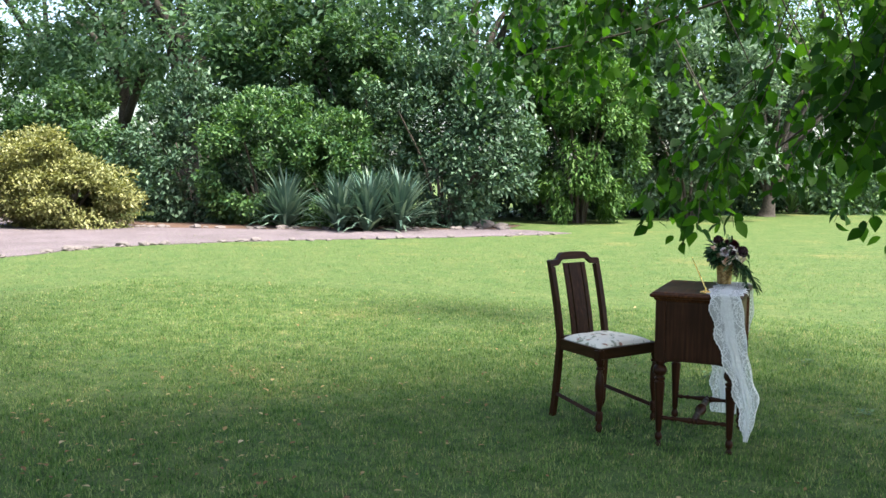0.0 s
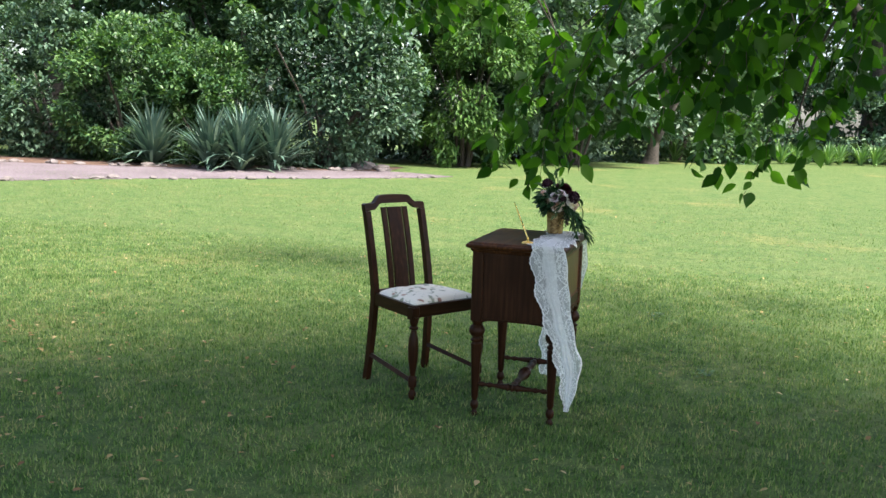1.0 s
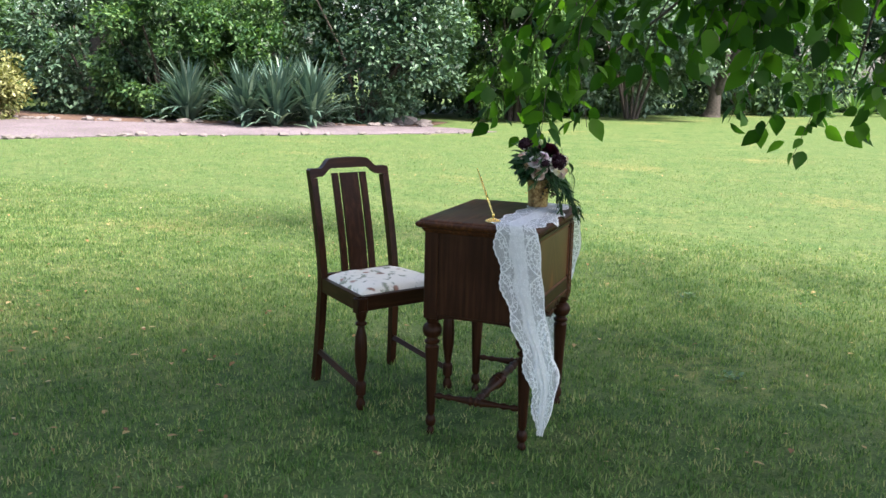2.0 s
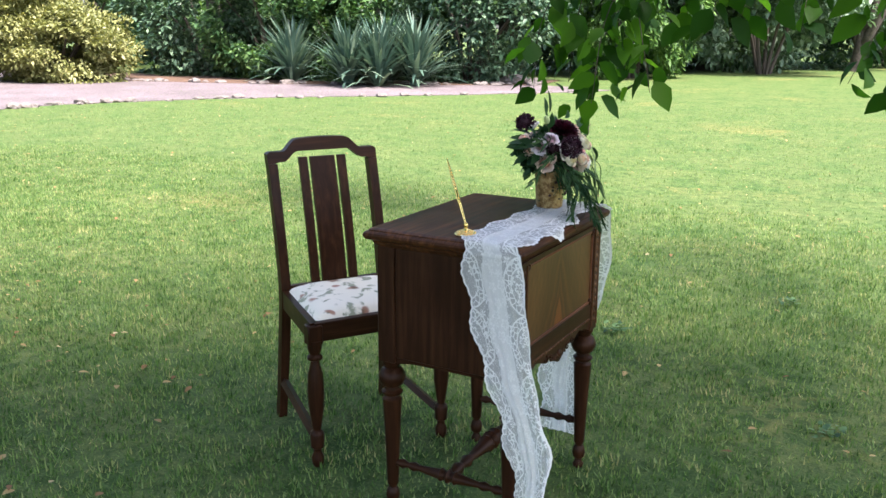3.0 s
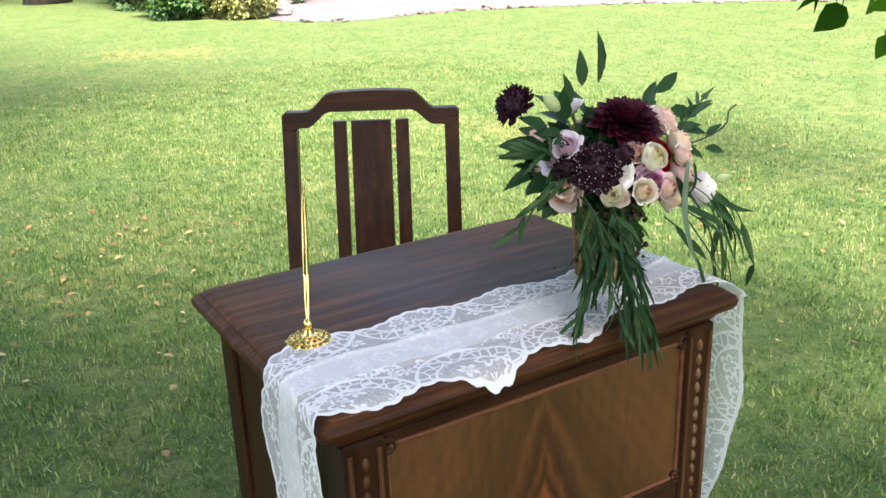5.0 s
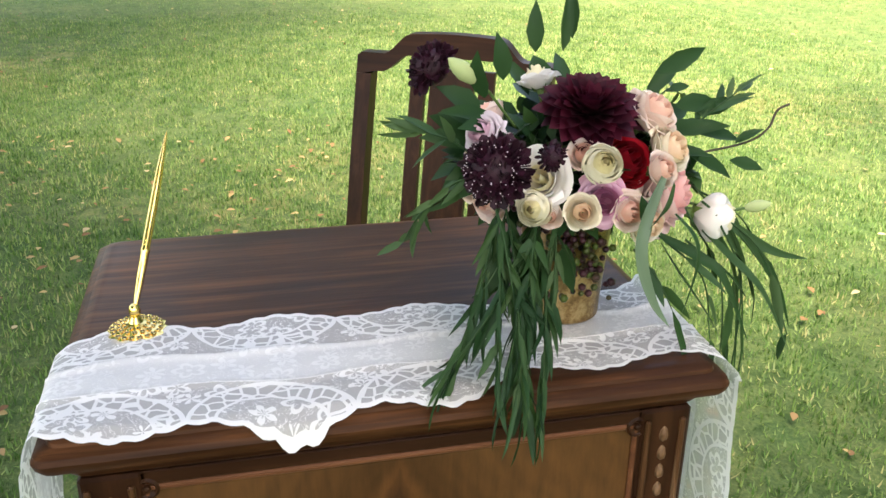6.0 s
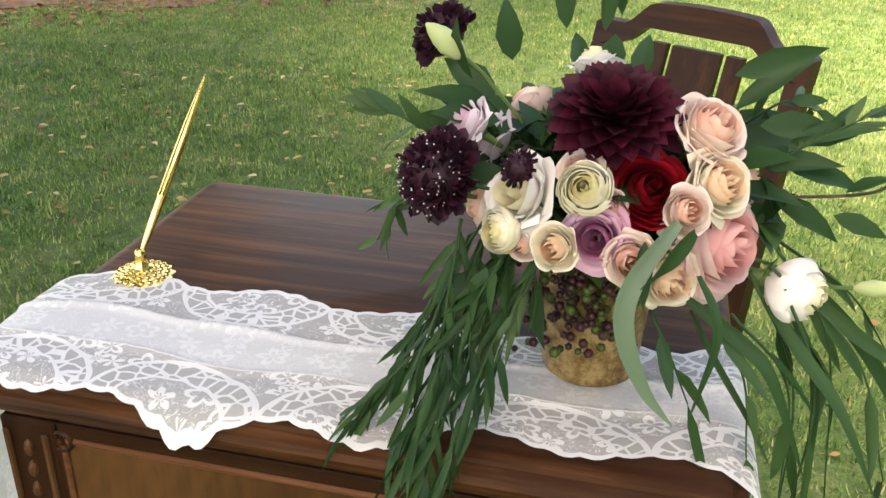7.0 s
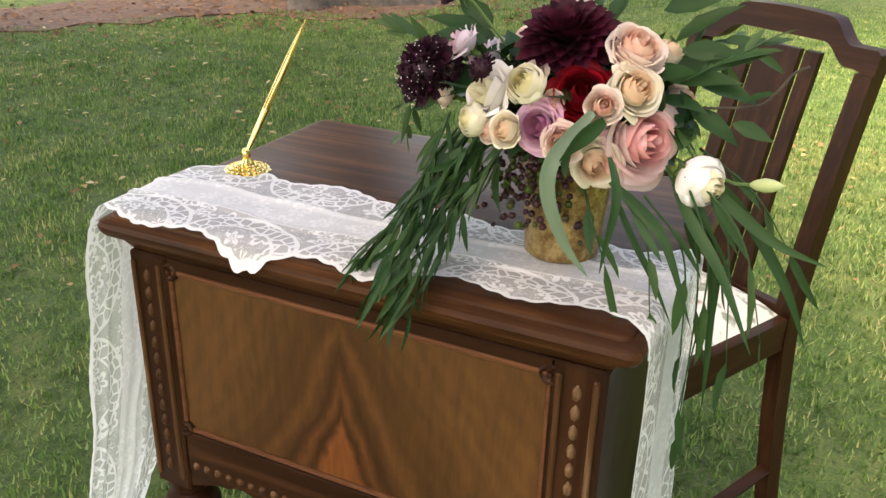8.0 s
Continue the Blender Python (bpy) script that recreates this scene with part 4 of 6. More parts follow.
def blades(n, x0, x1, y0, y1, h, w, seed, label, mat):
    q = np.random.default_rng(seed)
    p = np.stack([q.uniform(x0, x1, n), q.uniform(y0, y1, n), np.full(n, -0.002)], 1)
    lush = np.array([0.5 * noise.noise(Vector((a * 0.9, b * 0.9, 3))) + 0.6 * noise.noise(Vector((a * 3.1, b * 3.1, 8))) + 0.8 * noise.noise(Vector((a * 11, b * 11, 5))) for a, b in p[:, :2]])
    edge = np.minimum(np.minimum(p[:, 0] - x0, x1 - p[:, 0]), np.minimum(p[:, 1] - y0, y1 - p[:, 1])) / (0.3 * (y1 - y0))
    keep = (lush > q.uniform(-1.1, 0.1, n)) & ~off_lawn(p) & (edge > q.uniform(0, 1, n) ** 2)
    p, lush = p[keep], lush[keep]
    n = len(p)
    a, e = q.uniform(0, 2 * np.pi, n), np.abs(q.normal(0.75, 0.4, n)).clip(0, 1.4)
    d = np.stack([np.cos(a) * np.sin(e), np.sin(a) * np.sin(e), np.cos(e)], 1)
    hint = np.stack([-np.cos(a), -np.sin(a), np.full(n, 0.5)], 1)
    hh = h * q.uniform(0.5, 1.3, n) * (1 + 0.5 * lush)
    return tagged(scatter("grass", BLADE, p, frames_of(d, hint), np.stack([w * q.uniform(0.7, 1.3, n), hh, hh], 1), mat), label, "grass", kind="stuff")


blades(720000, -7.5, 3.4, 0.2, 9.8, 0.024, 0.0045, 61, "short mown grass blades around the desk", M_BLADE)
blades(220000, -13, 7, -4, 19, 0.024, 0.007, 62, "short mown grass blades across the lawn", M_BLADE_FAR)
q = np.random.default_rng(63)
n = 2300
p = np.stack([q.uniform(-10, 4, n), q.uniform(-1.5, 15, n), q.uniform(0.012, 0.03, n)], 1)
near = q.random(n) < 0.45
p[near, 0] = TX + 2.2 + np.abs(q.normal(0, 2.2, near.sum()))
p[near, 1] = TY + q.normal(0.8, 2.2, near.sum())
dd = np.stack([q.normal(size=n), q.normal(size=n), q.normal(0, 0.15, n)], 1)
keep = ~((p[:, 0] > -0.8) & (p[:, 0] < 0.5) & (p[:, 1] > 4.9) & (p[:, 1] < 5.9))
tagged(scatter("leaf_litter", LEAF_NEAR, p[keep], frames_of(dd, np.tile([0.1, 0.1, 1.0], (n, 1)))[keep], (q.uniform(0.014, 0.04, n))[keep][:, None], M_LITTER), "scattered dry fallen leaves on grass", "leaf litter", kind="stuff")
n = 2600
a = q.uniform(0, 2 * np.pi, n)
p = np.stack([TX + 1.3 * np.sqrt(q.random(n)) * np.cos(a) * 1.4, TY + 1.5 * np.sqrt(q.random(n)) * np.sin(a) * 1.3, q.uniform(0.008, 0.03, n)], 1)
st = q.random(n) < 0.5
tt = q.random(n)
ww = q.normal(0.4, 0.38, n)
p[st, 0], p[st, 1] = (SX + SDX * 5 * tt + SDY * ww)[st], (SY + SDY * 5 * tt - SDX * ww)[st]
dd = np.stack([q.normal(size=n), q.normal(size=n), q.normal(0, 0.2, n)], 1)
tagged(scatter("leaf_litter", LEAF_NEAR, p, frames_of(dd, np.tile([0.1, 0.1, 1.0], (n, 1))), (q.uniform(0.025, 0.06, n))[:, None], M_MULCH), "brown fallen leaves on bare soil", "leaf litter", kind="stuff")
for k, (x, y) in enumerate(((-0.02, 6.8), (0.9, 6.2), (0.55, 7.6), (-5.0, 2.3), (-4.6, 1.9), (-4.9, 2.8))):
    w = thing("lawn_weed", "small leafy weed in the lawn", "weed", pose(x, y, 0))
    m = 22
    q2 = np.random.default_rng(70 + k)
    a = q2.uniform(0, 2 * np.pi, m)
    scatter("leaves", LEAF_NEAR, np.stack([q2.normal(0, .03, m), q2.normal(0, .03, m), q2.uniform(.005, .03, m)], 1), frames_of(np.stack([np.cos(a), np.sin(a), np.full(m, .35)], 1), np.tile([0, 0, 1.0], (m, 1))), q2.uniform(.02, .038, m)[:, None], M_LIGHTLEAF, w)

# ---- lace runner ----
def lace_mat():
    m, nt, p, link = nodes_of("lace")
    uv = nt.nodes.new("ShaderNodeUVMap").outputs[0]
    sep = nt.nodes.new("ShaderNodeSeparateXYZ")
    link(uv, sep.inputs[0])
    s, v = sep.outputs[0], sep.outputs[1]
    e = calc(nt, 'MINIMUM', v, calc(nt, 'SUBTRACT', 1.0, v))
    flat = nt.nodes.new("ShaderNodeCombineXYZ")
    link(s, flat.inputs[0])
    link(calc(nt, 'MULTIPLY', v, 0.2), flat.inputs[1])

    def cells(scale, width):
        vo = nt.nodes.new("ShaderNodeTexVoronoi")
        vo.feature = 'DISTANCE_TO_EDGE'
        vo.inputs["Scale"].default_value = scale
        link(flat.outputs[0], vo.inputs["Vector"])
        return calc(nt, 'LESS_THAN', vo.outputs["Distance"], width)

    # medallions: half rounds along both edges
    per = 0.135
    ph = calc(nt, 'DIVIDE', calc(nt, 'SUBTRACT', calc(nt, 'MODULO', calc(nt, 'ADD', s, 5 * per), per), per / 2), per / 2)
    rad = calc(nt, 'SQRT', calc(nt, 'ADD', calc(nt, 'POWER', calc(nt, 'ABSOLUTE', ph), 2.0), calc(nt, 'POWER', calc(nt, 'DIVIDE', e, 0.33), 2.0)))
    arc = calc(nt, 'LESS_THAN', calc(nt, 'ABSOLUTE', calc(nt, 'SUBTRACT', rad, 0.98)), 0.03)
    arc2 = calc(nt, 'LESS_THAN', calc(nt, 'ABSOLUTE', calc(nt, 'SUBTRACT', rad, 0.66)), 0.022)
    band = calc(nt, 'MULTIPLY', calc(nt, 'GREATER_THAN', rad, 0.66), calc(nt, 'LESS_THAN', rad, 1.0))
    inner = calc(nt, 'MAXIMUM', calc(nt, 'LESS_THAN', rad, 0.66), calc(nt, 'MULTIPLY', calc(nt, 'GREATER_THAN', e, 0.17), calc(nt, 'GREATER_THAN', rad, 1.0)))
    border = calc(nt, 'LESS_THAN', e, 0.03)
    middle = calc(nt, 'GREATER_THAN', e, 0.335)

    def spots(scale, loose):
        vo = nt.nodes.new("ShaderNodeTexVoronoi")
        vo.inputs["Scale"].default_value = scale
        vo.inputs["Randomness"].default_value = loose
        link(flat.outputs[0], vo.inputs["Vector"])
        return vo

    def flowers(scale, size, width):
        """Outlines of five-petalled flowers, one to a cell."""
        vo = spots(scale, 0.7)
        off = nt.nodes.new("ShaderNodeVectorMath")
        off.operation = 'SUBTRACT'
        link(flat.outputs[0], off.inputs[0])
        link(vo.outputs["Position"], off.inputs[1])
        o = nt.nodes.new("ShaderNodeSeparateXYZ")
        link(off.outputs[0], o.inputs[0])
        ang = calc(nt, 'ARCTAN2', o.outputs[1], o.outputs[0])
        petal = calc(nt, 'ADD', size, calc(nt, 'MULTIPLY', calc(nt, 'ABSOLUTE', calc(nt, 'SINE', calc(nt, 'MULTIPLY', ang, 2.5))), size * 0.9))
        line = calc(nt, 'LESS_THAN', calc(nt, 'ABSOLUTE', calc(nt, 'SUBTRACT', vo.outputs["Distance"], petal)), width)
        return calc(nt, 'MAXIMUM', line, calc(nt, 'LESS_THAN', vo.outputs["Distance"], size * 0.4))

    holes = cells(74, 0.085)
    wob = noise_tex(nt, flat.outputs[0], 70, 2, 0.5, 2.2)
    sprig = calc(nt, 'LESS_THAN', calc(nt, 'ABSOLUTE', calc(nt, 'SUBTRACT', wob.outputs[0], 0.5)), 0.013)
    bloom = flowers(34, 0.24, 0.075)
    al = calc(nt, 'MULTIPLY', band, holes)
    for other in (calc(nt, 'MULTIPLY', inner, bloom), calc(nt, 'MULTIPLY', inner, sprig), arc, arc2, border):
        al = calc(nt, 'MAXIMUM', al, other)
    net = noise_tex(nt, flat.outputs[0], 900, 1)
    al = calc(nt, 'MAXIMUM', al, calc(nt, 'MULTIPLY', middle, calc(nt, 'ADD', 0.87, calc(nt, 'MULTIPLY', bloom, 0.13))))
    al = calc(nt, 'MAXIMUM', calc(nt, 'MULTIPLY', al, 0.97), calc(nt, 'ADD', 0.46, calc(nt, 'MULTIPLY', net.outputs[0], 0.14)))
    p.inputs["Base Color"].default_value = (0.90, 0.90, 0.89, 1)
    p.inputs["Roughness"].default_value = 0.85
    bump(nt, al, 0.35, 0.002, p)
    tl = nt.nodes.new("ShaderNodeBsdfTranslucent")
    tl.inputs[0].default_value = (0.90, 0.90, 0.89, 1)
    cloth = nt.nodes.new("ShaderNodeMixShader")
    cloth.inputs[0].default_value = 0.35
    link(p.outputs[0], cloth.inputs[1])
    link(tl.outputs[0], cloth.inputs[2])
    tr = nt.nodes.new("ShaderNodeBsdfTransparent")
    mx = nt.nodes.new("ShaderNodeMixShader")
    link(al, mx.inputs[0])
    link(tr.outputs[0], mx.inputs[1])
    link(cloth.outputs[0], mx.inputs[2])
    link(mx.outputs[0], nt.nodes["Material Output"].inputs[0])
    return m


# stations along the cloth: length so far, y, z, one edge, other edge
ST = [(5.066, 0.09, .345, .375), (5.066, 0.19, .335, .400), (5.066, 0.30, .305, .418), (5.066, 0.38, .283, .392), (5.066, 0.53, .225, .360), (5.066, 0.68, .188, .340), (5.067, 0.757, .180, .328), (5.069, 0.776, .175, .325), (5.076, 0.7835, .168, .322),
      (5.09, 0.7835, .157, .322), (5.14, 0.7835, .148, .320), (5.22, 0.7835, .150, .328), (5.285, 0.7835, .153, .331), (5.35, 0.7835, .153, .326), (5.42, 0.7835, .156, .319), (5.47, 0.7835, .157, .304), (5.53, 0.7835, .156, .300), (5.60, 0.7835, .150, .300),
      (5.64, 0.7835, .138, .302), (5.653, 0.7825, .128, .306), (5.663, 0.776, .120, .314), (5.666, 0.755, .112, .322), (5.667, 0.6, .108, .328), (5.672, 0.35, .115, .268), (5.680, 0.06, .127, .255)]
dense = path_points(ST, 10)
lens = [0.0]
for a, b in zip(dense, dense[1:]):
    lens.append(lens[-1] + math.hypot(b[0] - a[0], b[1] - a[1]))
NV = 64
vs, uvs = [], []
# resample evenly
total = lens[-1]
NS = 420
for i in range(NS + 1):
    s = total * i / NS
    j = min(max(int(np.searchsorted(lens, s)) - 1, 0), len(dense) - 2)
    t = (s - lens[j]) / max(lens[j + 1] - lens[j], 1e-6)
    y, z, xl, xr = dense[j] + (dense[j + 1] - dense[j]) * t
    lobe = 0.0035 * abs(math.sin(math.pi * s / 0.0225)) + 0.008 * math.cos(2 * math.pi * (s - 0.085) / 0.135) ** 1 - 0.003
    xl2, xr2 = xl - lobe, xr + lobe * (1.0 if z > 0.77 else 0.3)
    hang = max(0.0, (0.77 - z) / 0.5) if y < 5.2 else max(0.0, (0.76 - z) / 0.5)
    hang = min(hang, 1.0)
    for k in range(NV + 1):
        v = k / NV
        x = xl2 + (xr2 - xl2) * v
        fold = hang * (0.006 * math.sin(v * 17 + 1.0 + s * 2) + 0.003 * math.sin(v * 31 + s * 5)) * (1 if y < 5.2 else 0.8)
        yy = y - abs(fold) * 1.2 - 0.002 if y < 5.2 and z < 0.76 else (y + abs(fold) * 1.2 if z < 0.74 else y)
        zz = z
        if z > 0.78:
            zz += 0.0012 * (1 + noise.noise(Vector((x * 40, y * 25, 1)))) + 0.003 * math.exp(-((v - 0.36) / 0.02) ** 2) + 0.003 * math.exp(-((v - 0.66) / 0.02) ** 2)
            if x > 0.312:
                zz = min(zz, 0.7845 - (x - 0.312) * 0.35 - max(0, x - 0.329) * 1.6)
        elif hang < 0.05 and x > 0.325:
            zz -= (x - 0.325) * 0.6
        vs.append((x, yy, zz))
        uvs.append((s, v))
runner = thing("lace_runner", "white lace table runner draped over the cabinet", "table runner")
M_LACE = lace_mat()
for nm, k0, k1 in (("lace_border", 0, 22), ("centre_band", 22, 42), ("lace_border", 42, NV)):
    wide = k1 - k0 + 1
    pick = [i * (NV + 1) + k for i in range(NS + 1) for k in range(k0, k1 + 1)]
    fs = [(i * wide + k, (i + 1) * wide + k, (i + 1) * wide + k + 1, i * wide + k + 1) for i in range(NS) for k in range(wide - 1)]
    me = bpy.data.meshes.new(nm)
    me.from_pydata([vs[i] for i in pick], [], fs)
    lay = me.uv_layers.new(name="UVMap")
    ids = np.empty(len(me.loops), np.int32)
    me.loops.foreach_get("vertex_index", ids)
    lay.data.foreach_set("uv", np.array([uvs[i] for i in pick])[ids].ravel())
    me.shade_smooth()
    me.materials.append(M_LACE)
    new(nm, me).parent = runner

# ---- pen in its holder ----
M_BRASS = plain_mat("polished_brass", (0.80, 0.55, 0.16), (0.92, 0.70, 0.28), 0.16, 60, 1.0, 0.02)
M_HOLE_SHADE = plain_mat("hole_shade", (0.05, 0.035, 0.02), (0.09, 0.06, 0.03), 0.7, 40)
pen_set = thing("pen_stand", "gold pen standing in a pierced gold base", "pen stand", pose(0.148, 5.139, DZ + 0.002))


def base_at(u, v):
    a, r = 2 * math.pi * u, 0.027 * v
    r *= 1 + 0.07 * v ** 3 * math.cos(12 * a)
    return (r * math.cos(a), r * math.sin(a), 0.0115 - 0.0095 * v ** 1.6)


holder = finish("base", Geo().sheet(base_at, 72, 6).lathe(pose(0, 0, 0), [(0.026, 0.0), (0.0265, 0.001), (0.024, 0.0016)], 36), M_BRASS, pen_set, "pierced gold base", smooth="all")
# dark discs on the solid dome stand in for the shade inside its holes
g, h = Geo(), Geo()
for ring, cnt, rr in ((0.022, 20, 0.0026), (0.0165, 15, 0.0022), (0.0115, 11, 0.0018)):
    for k in range(cnt):
        a = 2 * math.pi * (k + (ring * 300 % 1)) / cnt
        z = 0.0118 - 0.0095 * (ring / 0.027) ** 1.6
        c = Vector((ring * math.cos(a), ring * math.sin(a), z))
        g.tube([c + Vector((rr * math.cos(b), rr * math.sin(b), 0.0002)) for b in [2 * math.pi * i / 10 for i in range(11)]], 0.0006, 4, False)
        h.lathe(Matrix.Translation(c), [(rr * 0.75, -0.001), (rr * 0.7, 0.0004), (0.0002, 0.0005)], 8)
finish("filigree", g, M_BRASS, holder, smooth=True)
finish("hole_shade_discs", h, M_HOLE_SHADE, holder)
finish("socket", Geo().lathe(pose(0, 0, 0.010), [(0.007, 0), (0.005, 0.004), (0.004, 0.006), (0.0052, 0.009), (0.0056, 0.012), (0.0045, 0.0165), (0.003, 0.018)], 16), M_BRASS, pen_set, smooth=True)
pd = Vector((-0.077, 0.041, 0.151)).normalized()
g = Geo()
pm = Matrix.Translation((-0.0, 0.0, 0.022)) @ pd.to_track_quat('Z', 'Y').to_matrix().to_4x4()
g.lathe(pm, [(0.0012, 0), (0.0028, 0.012), (0.0036, 0.03), (0.0040, 0.055), (0.0043, 0.056), (0.0043, 0.058), (0.0039, 0.059), (0.0040, 0.10), (0.0036, 0.125), (0.0024, 0.15), (0.0012, 0.168), (0.0004, 0.172)], 14)
finish("pen", g, M_BRASS, pen_set, "slim gold pen", smooth=True)

# ---- flowers ----
VX, VY = 0.165, 5.562
bouquet = thing("flower_arrangement", "vase of blush roses, burgundy dahlia and trailing foliage", "flowers", pose(VX + 0.024, VY - 0.018, DZ + 0.005))


def vase_mat():
    m, nt, p, link = nodes_of("mercury_glass")
    co = coords(nt)
    n, n2 = noise_tex(nt, co, 55, 6, 0.75), noise_tex(nt, co, 240, 3)
    r = ramp(nt, [(0.32, (0.07, 0.035, 0.012)), (0.48, (0.26, 0.16, 0.06)), (0.60, (0.50, 0.36, 0.17)), (0.75, (0.13, 0.08, 0.035))])
    link(n.outputs[0], r.inputs[0])
    link(r.outputs[0], p.inputs["Base Color"])
    p.inputs["Metallic"].default_value, p.inputs["Roughness"].default_value = 0.65, 0.3
    bump(nt, n2.outputs[0], 0.3, 0.002, p)
    return m


finish("vase", Geo().lathe(pose(0, 0, 0), [(0.034, 0), (0.036, 0.002), (0.0385, 0.04), (0.043, 0.095), (0.0455, 0.112), (0.044, 0.113), (0.041, 0.1), (0.0365, 0.04), (0.034, 0.006), (0.002, 0.005)], 40), vase_mat(), bouquet, "mottled gold mercury glass vase", smooth=True)


def petal_mat(name, c1, c2, trans=0.3):
    return leaf_mat(name, [(0.2, c1), (0.8, c2)], 0.55, trans, 40, (1.0, 0.95, 0.9))


PM = {"blush": (petal_mat("blush_inner", (0.82, 0.52, 0.42), (0.87, 0.64, 0.54)), petal_mat("blush_outer", (0.80, 0.63, 0.56), (0.86, 0.75, 0.69))),
      "cream": (petal_mat("cream_inner", (0.85, 0.62, 0.44), (0.88, 0.72, 0.55)), petal_mat("cream_outer", (0.82, 0.74, 0.60), (0.86, 0.80, 0.68))),
      "white": (petal_mat("white_inner", (0.78, 0.72, 0.50), (0.84, 0.78, 0.58)), petal_mat("white_outer", (0.82, 0.79, 0.77), (0.88, 0.86, 0.84))),
      "lilac": (petal_mat("lilac_inner", (0.62, 0.40, 0.50), (0.74, 0.54, 0.62)), petal_mat("lilac_outer", (0.76, 0.66, 0.72), (0.82, 0.74, 0.79))),
      "mauve": (petal_mat("mauve_inner", (0.50, 0.18, 0.32), (0.62, 0.28, 0.44)), petal_mat("mauve_outer", (0.66, 0.36, 0.50), (0.76, 0.50, 0.62))),
      "pink": (petal_mat("pink_inner", (0.82, 0.44, 0.44), (0.86, 0.54, 0.54)), petal_mat("pink_outer", (0.84, 0.58, 0.58), (0.88, 0.70, 0.69))),
      "ivory": (petal_mat("ivory_inner", (0.76, 0.70, 0.42), (0.82, 0.76, 0.50)), petal_mat("ivory_outer", (0.82, 0.78, 0.62), (0.86, 0.83, 0.70))),
      "red": (petal_mat("red_inner", (0.14, 0.002, 0.008), (0.24, 0.004, 0.012), 0.15), petal_mat("red_outer", (0.30, 0.004, 0.012), (0.44, 0.010, 0.022), 0.15))}
M_BURG = petal_mat("burgundy_petal", (0.022, 0.002, 0.008), (0.075, 0.006, 0.020), 0.15)
M_SCAB = petal_mat("scabious_floret", (0.010, 0.002, 0.006), (0.035, 0.006, 0.018), 0.05)
M_PIN = plain_mat("stamen_pin", (0.45, 0.36, 0.42), (0.6, 0.5, 0.55), 0.6, 90)
M_SEPAL = leaf_mat("sepal", [(0.2, (0.05, 0.10, 0.03)), (0.8, (0.12, 0.20, 0.06))], 0.45, 0.2, 20)
M_BUD = petal_mat("green_bud", (0.40, 0.50, 0.20), (0.56, 0.64, 0.36), 0.3)
M_FOL = leaf_mat("dark_foliage", [(0.1, (0.007, 0.024, 0.009)), (0.5, (0.016, 0.048, 0.017)), (0.9, (0.04, 0.085, 0.027))], 0.42, 0.12, 9, (1.3, 1.5, 0.5), 0.12)
M_EUC = leaf_mat("willow_foliage", [(0.1, (0.010, 0.034, 0.014)), (0.5, (0.024, 0.062, 0.024)), (0.9, (0.06, 0.105, 0.042))], 0.45, 0.12, 9, (1.3, 1.5, 0.5), 0.12)
M_SILVER = leaf_mat("silver_foliage", [(0.1, (0.06, 0.11, 0.075)), (0.5, (0.12, 0.18, 0.12)), (0.9, (0.2, 0.27, 0.19))], 0.45, 0.15, 12)


def facing(p, tilt=0.0):
    """The pose of a flower at p (from the vase's foot) that looks away from the heart of the bunch."""
    heart = Vector((0, 0, 0.115))
    d = (Vector(p) - heart).normalized() + Vector((0.12, -0.05, tilt))
    return Matrix.Translation(p) @ d.to_track_quat('Z', 'Y').to_matrix().to_4x4()


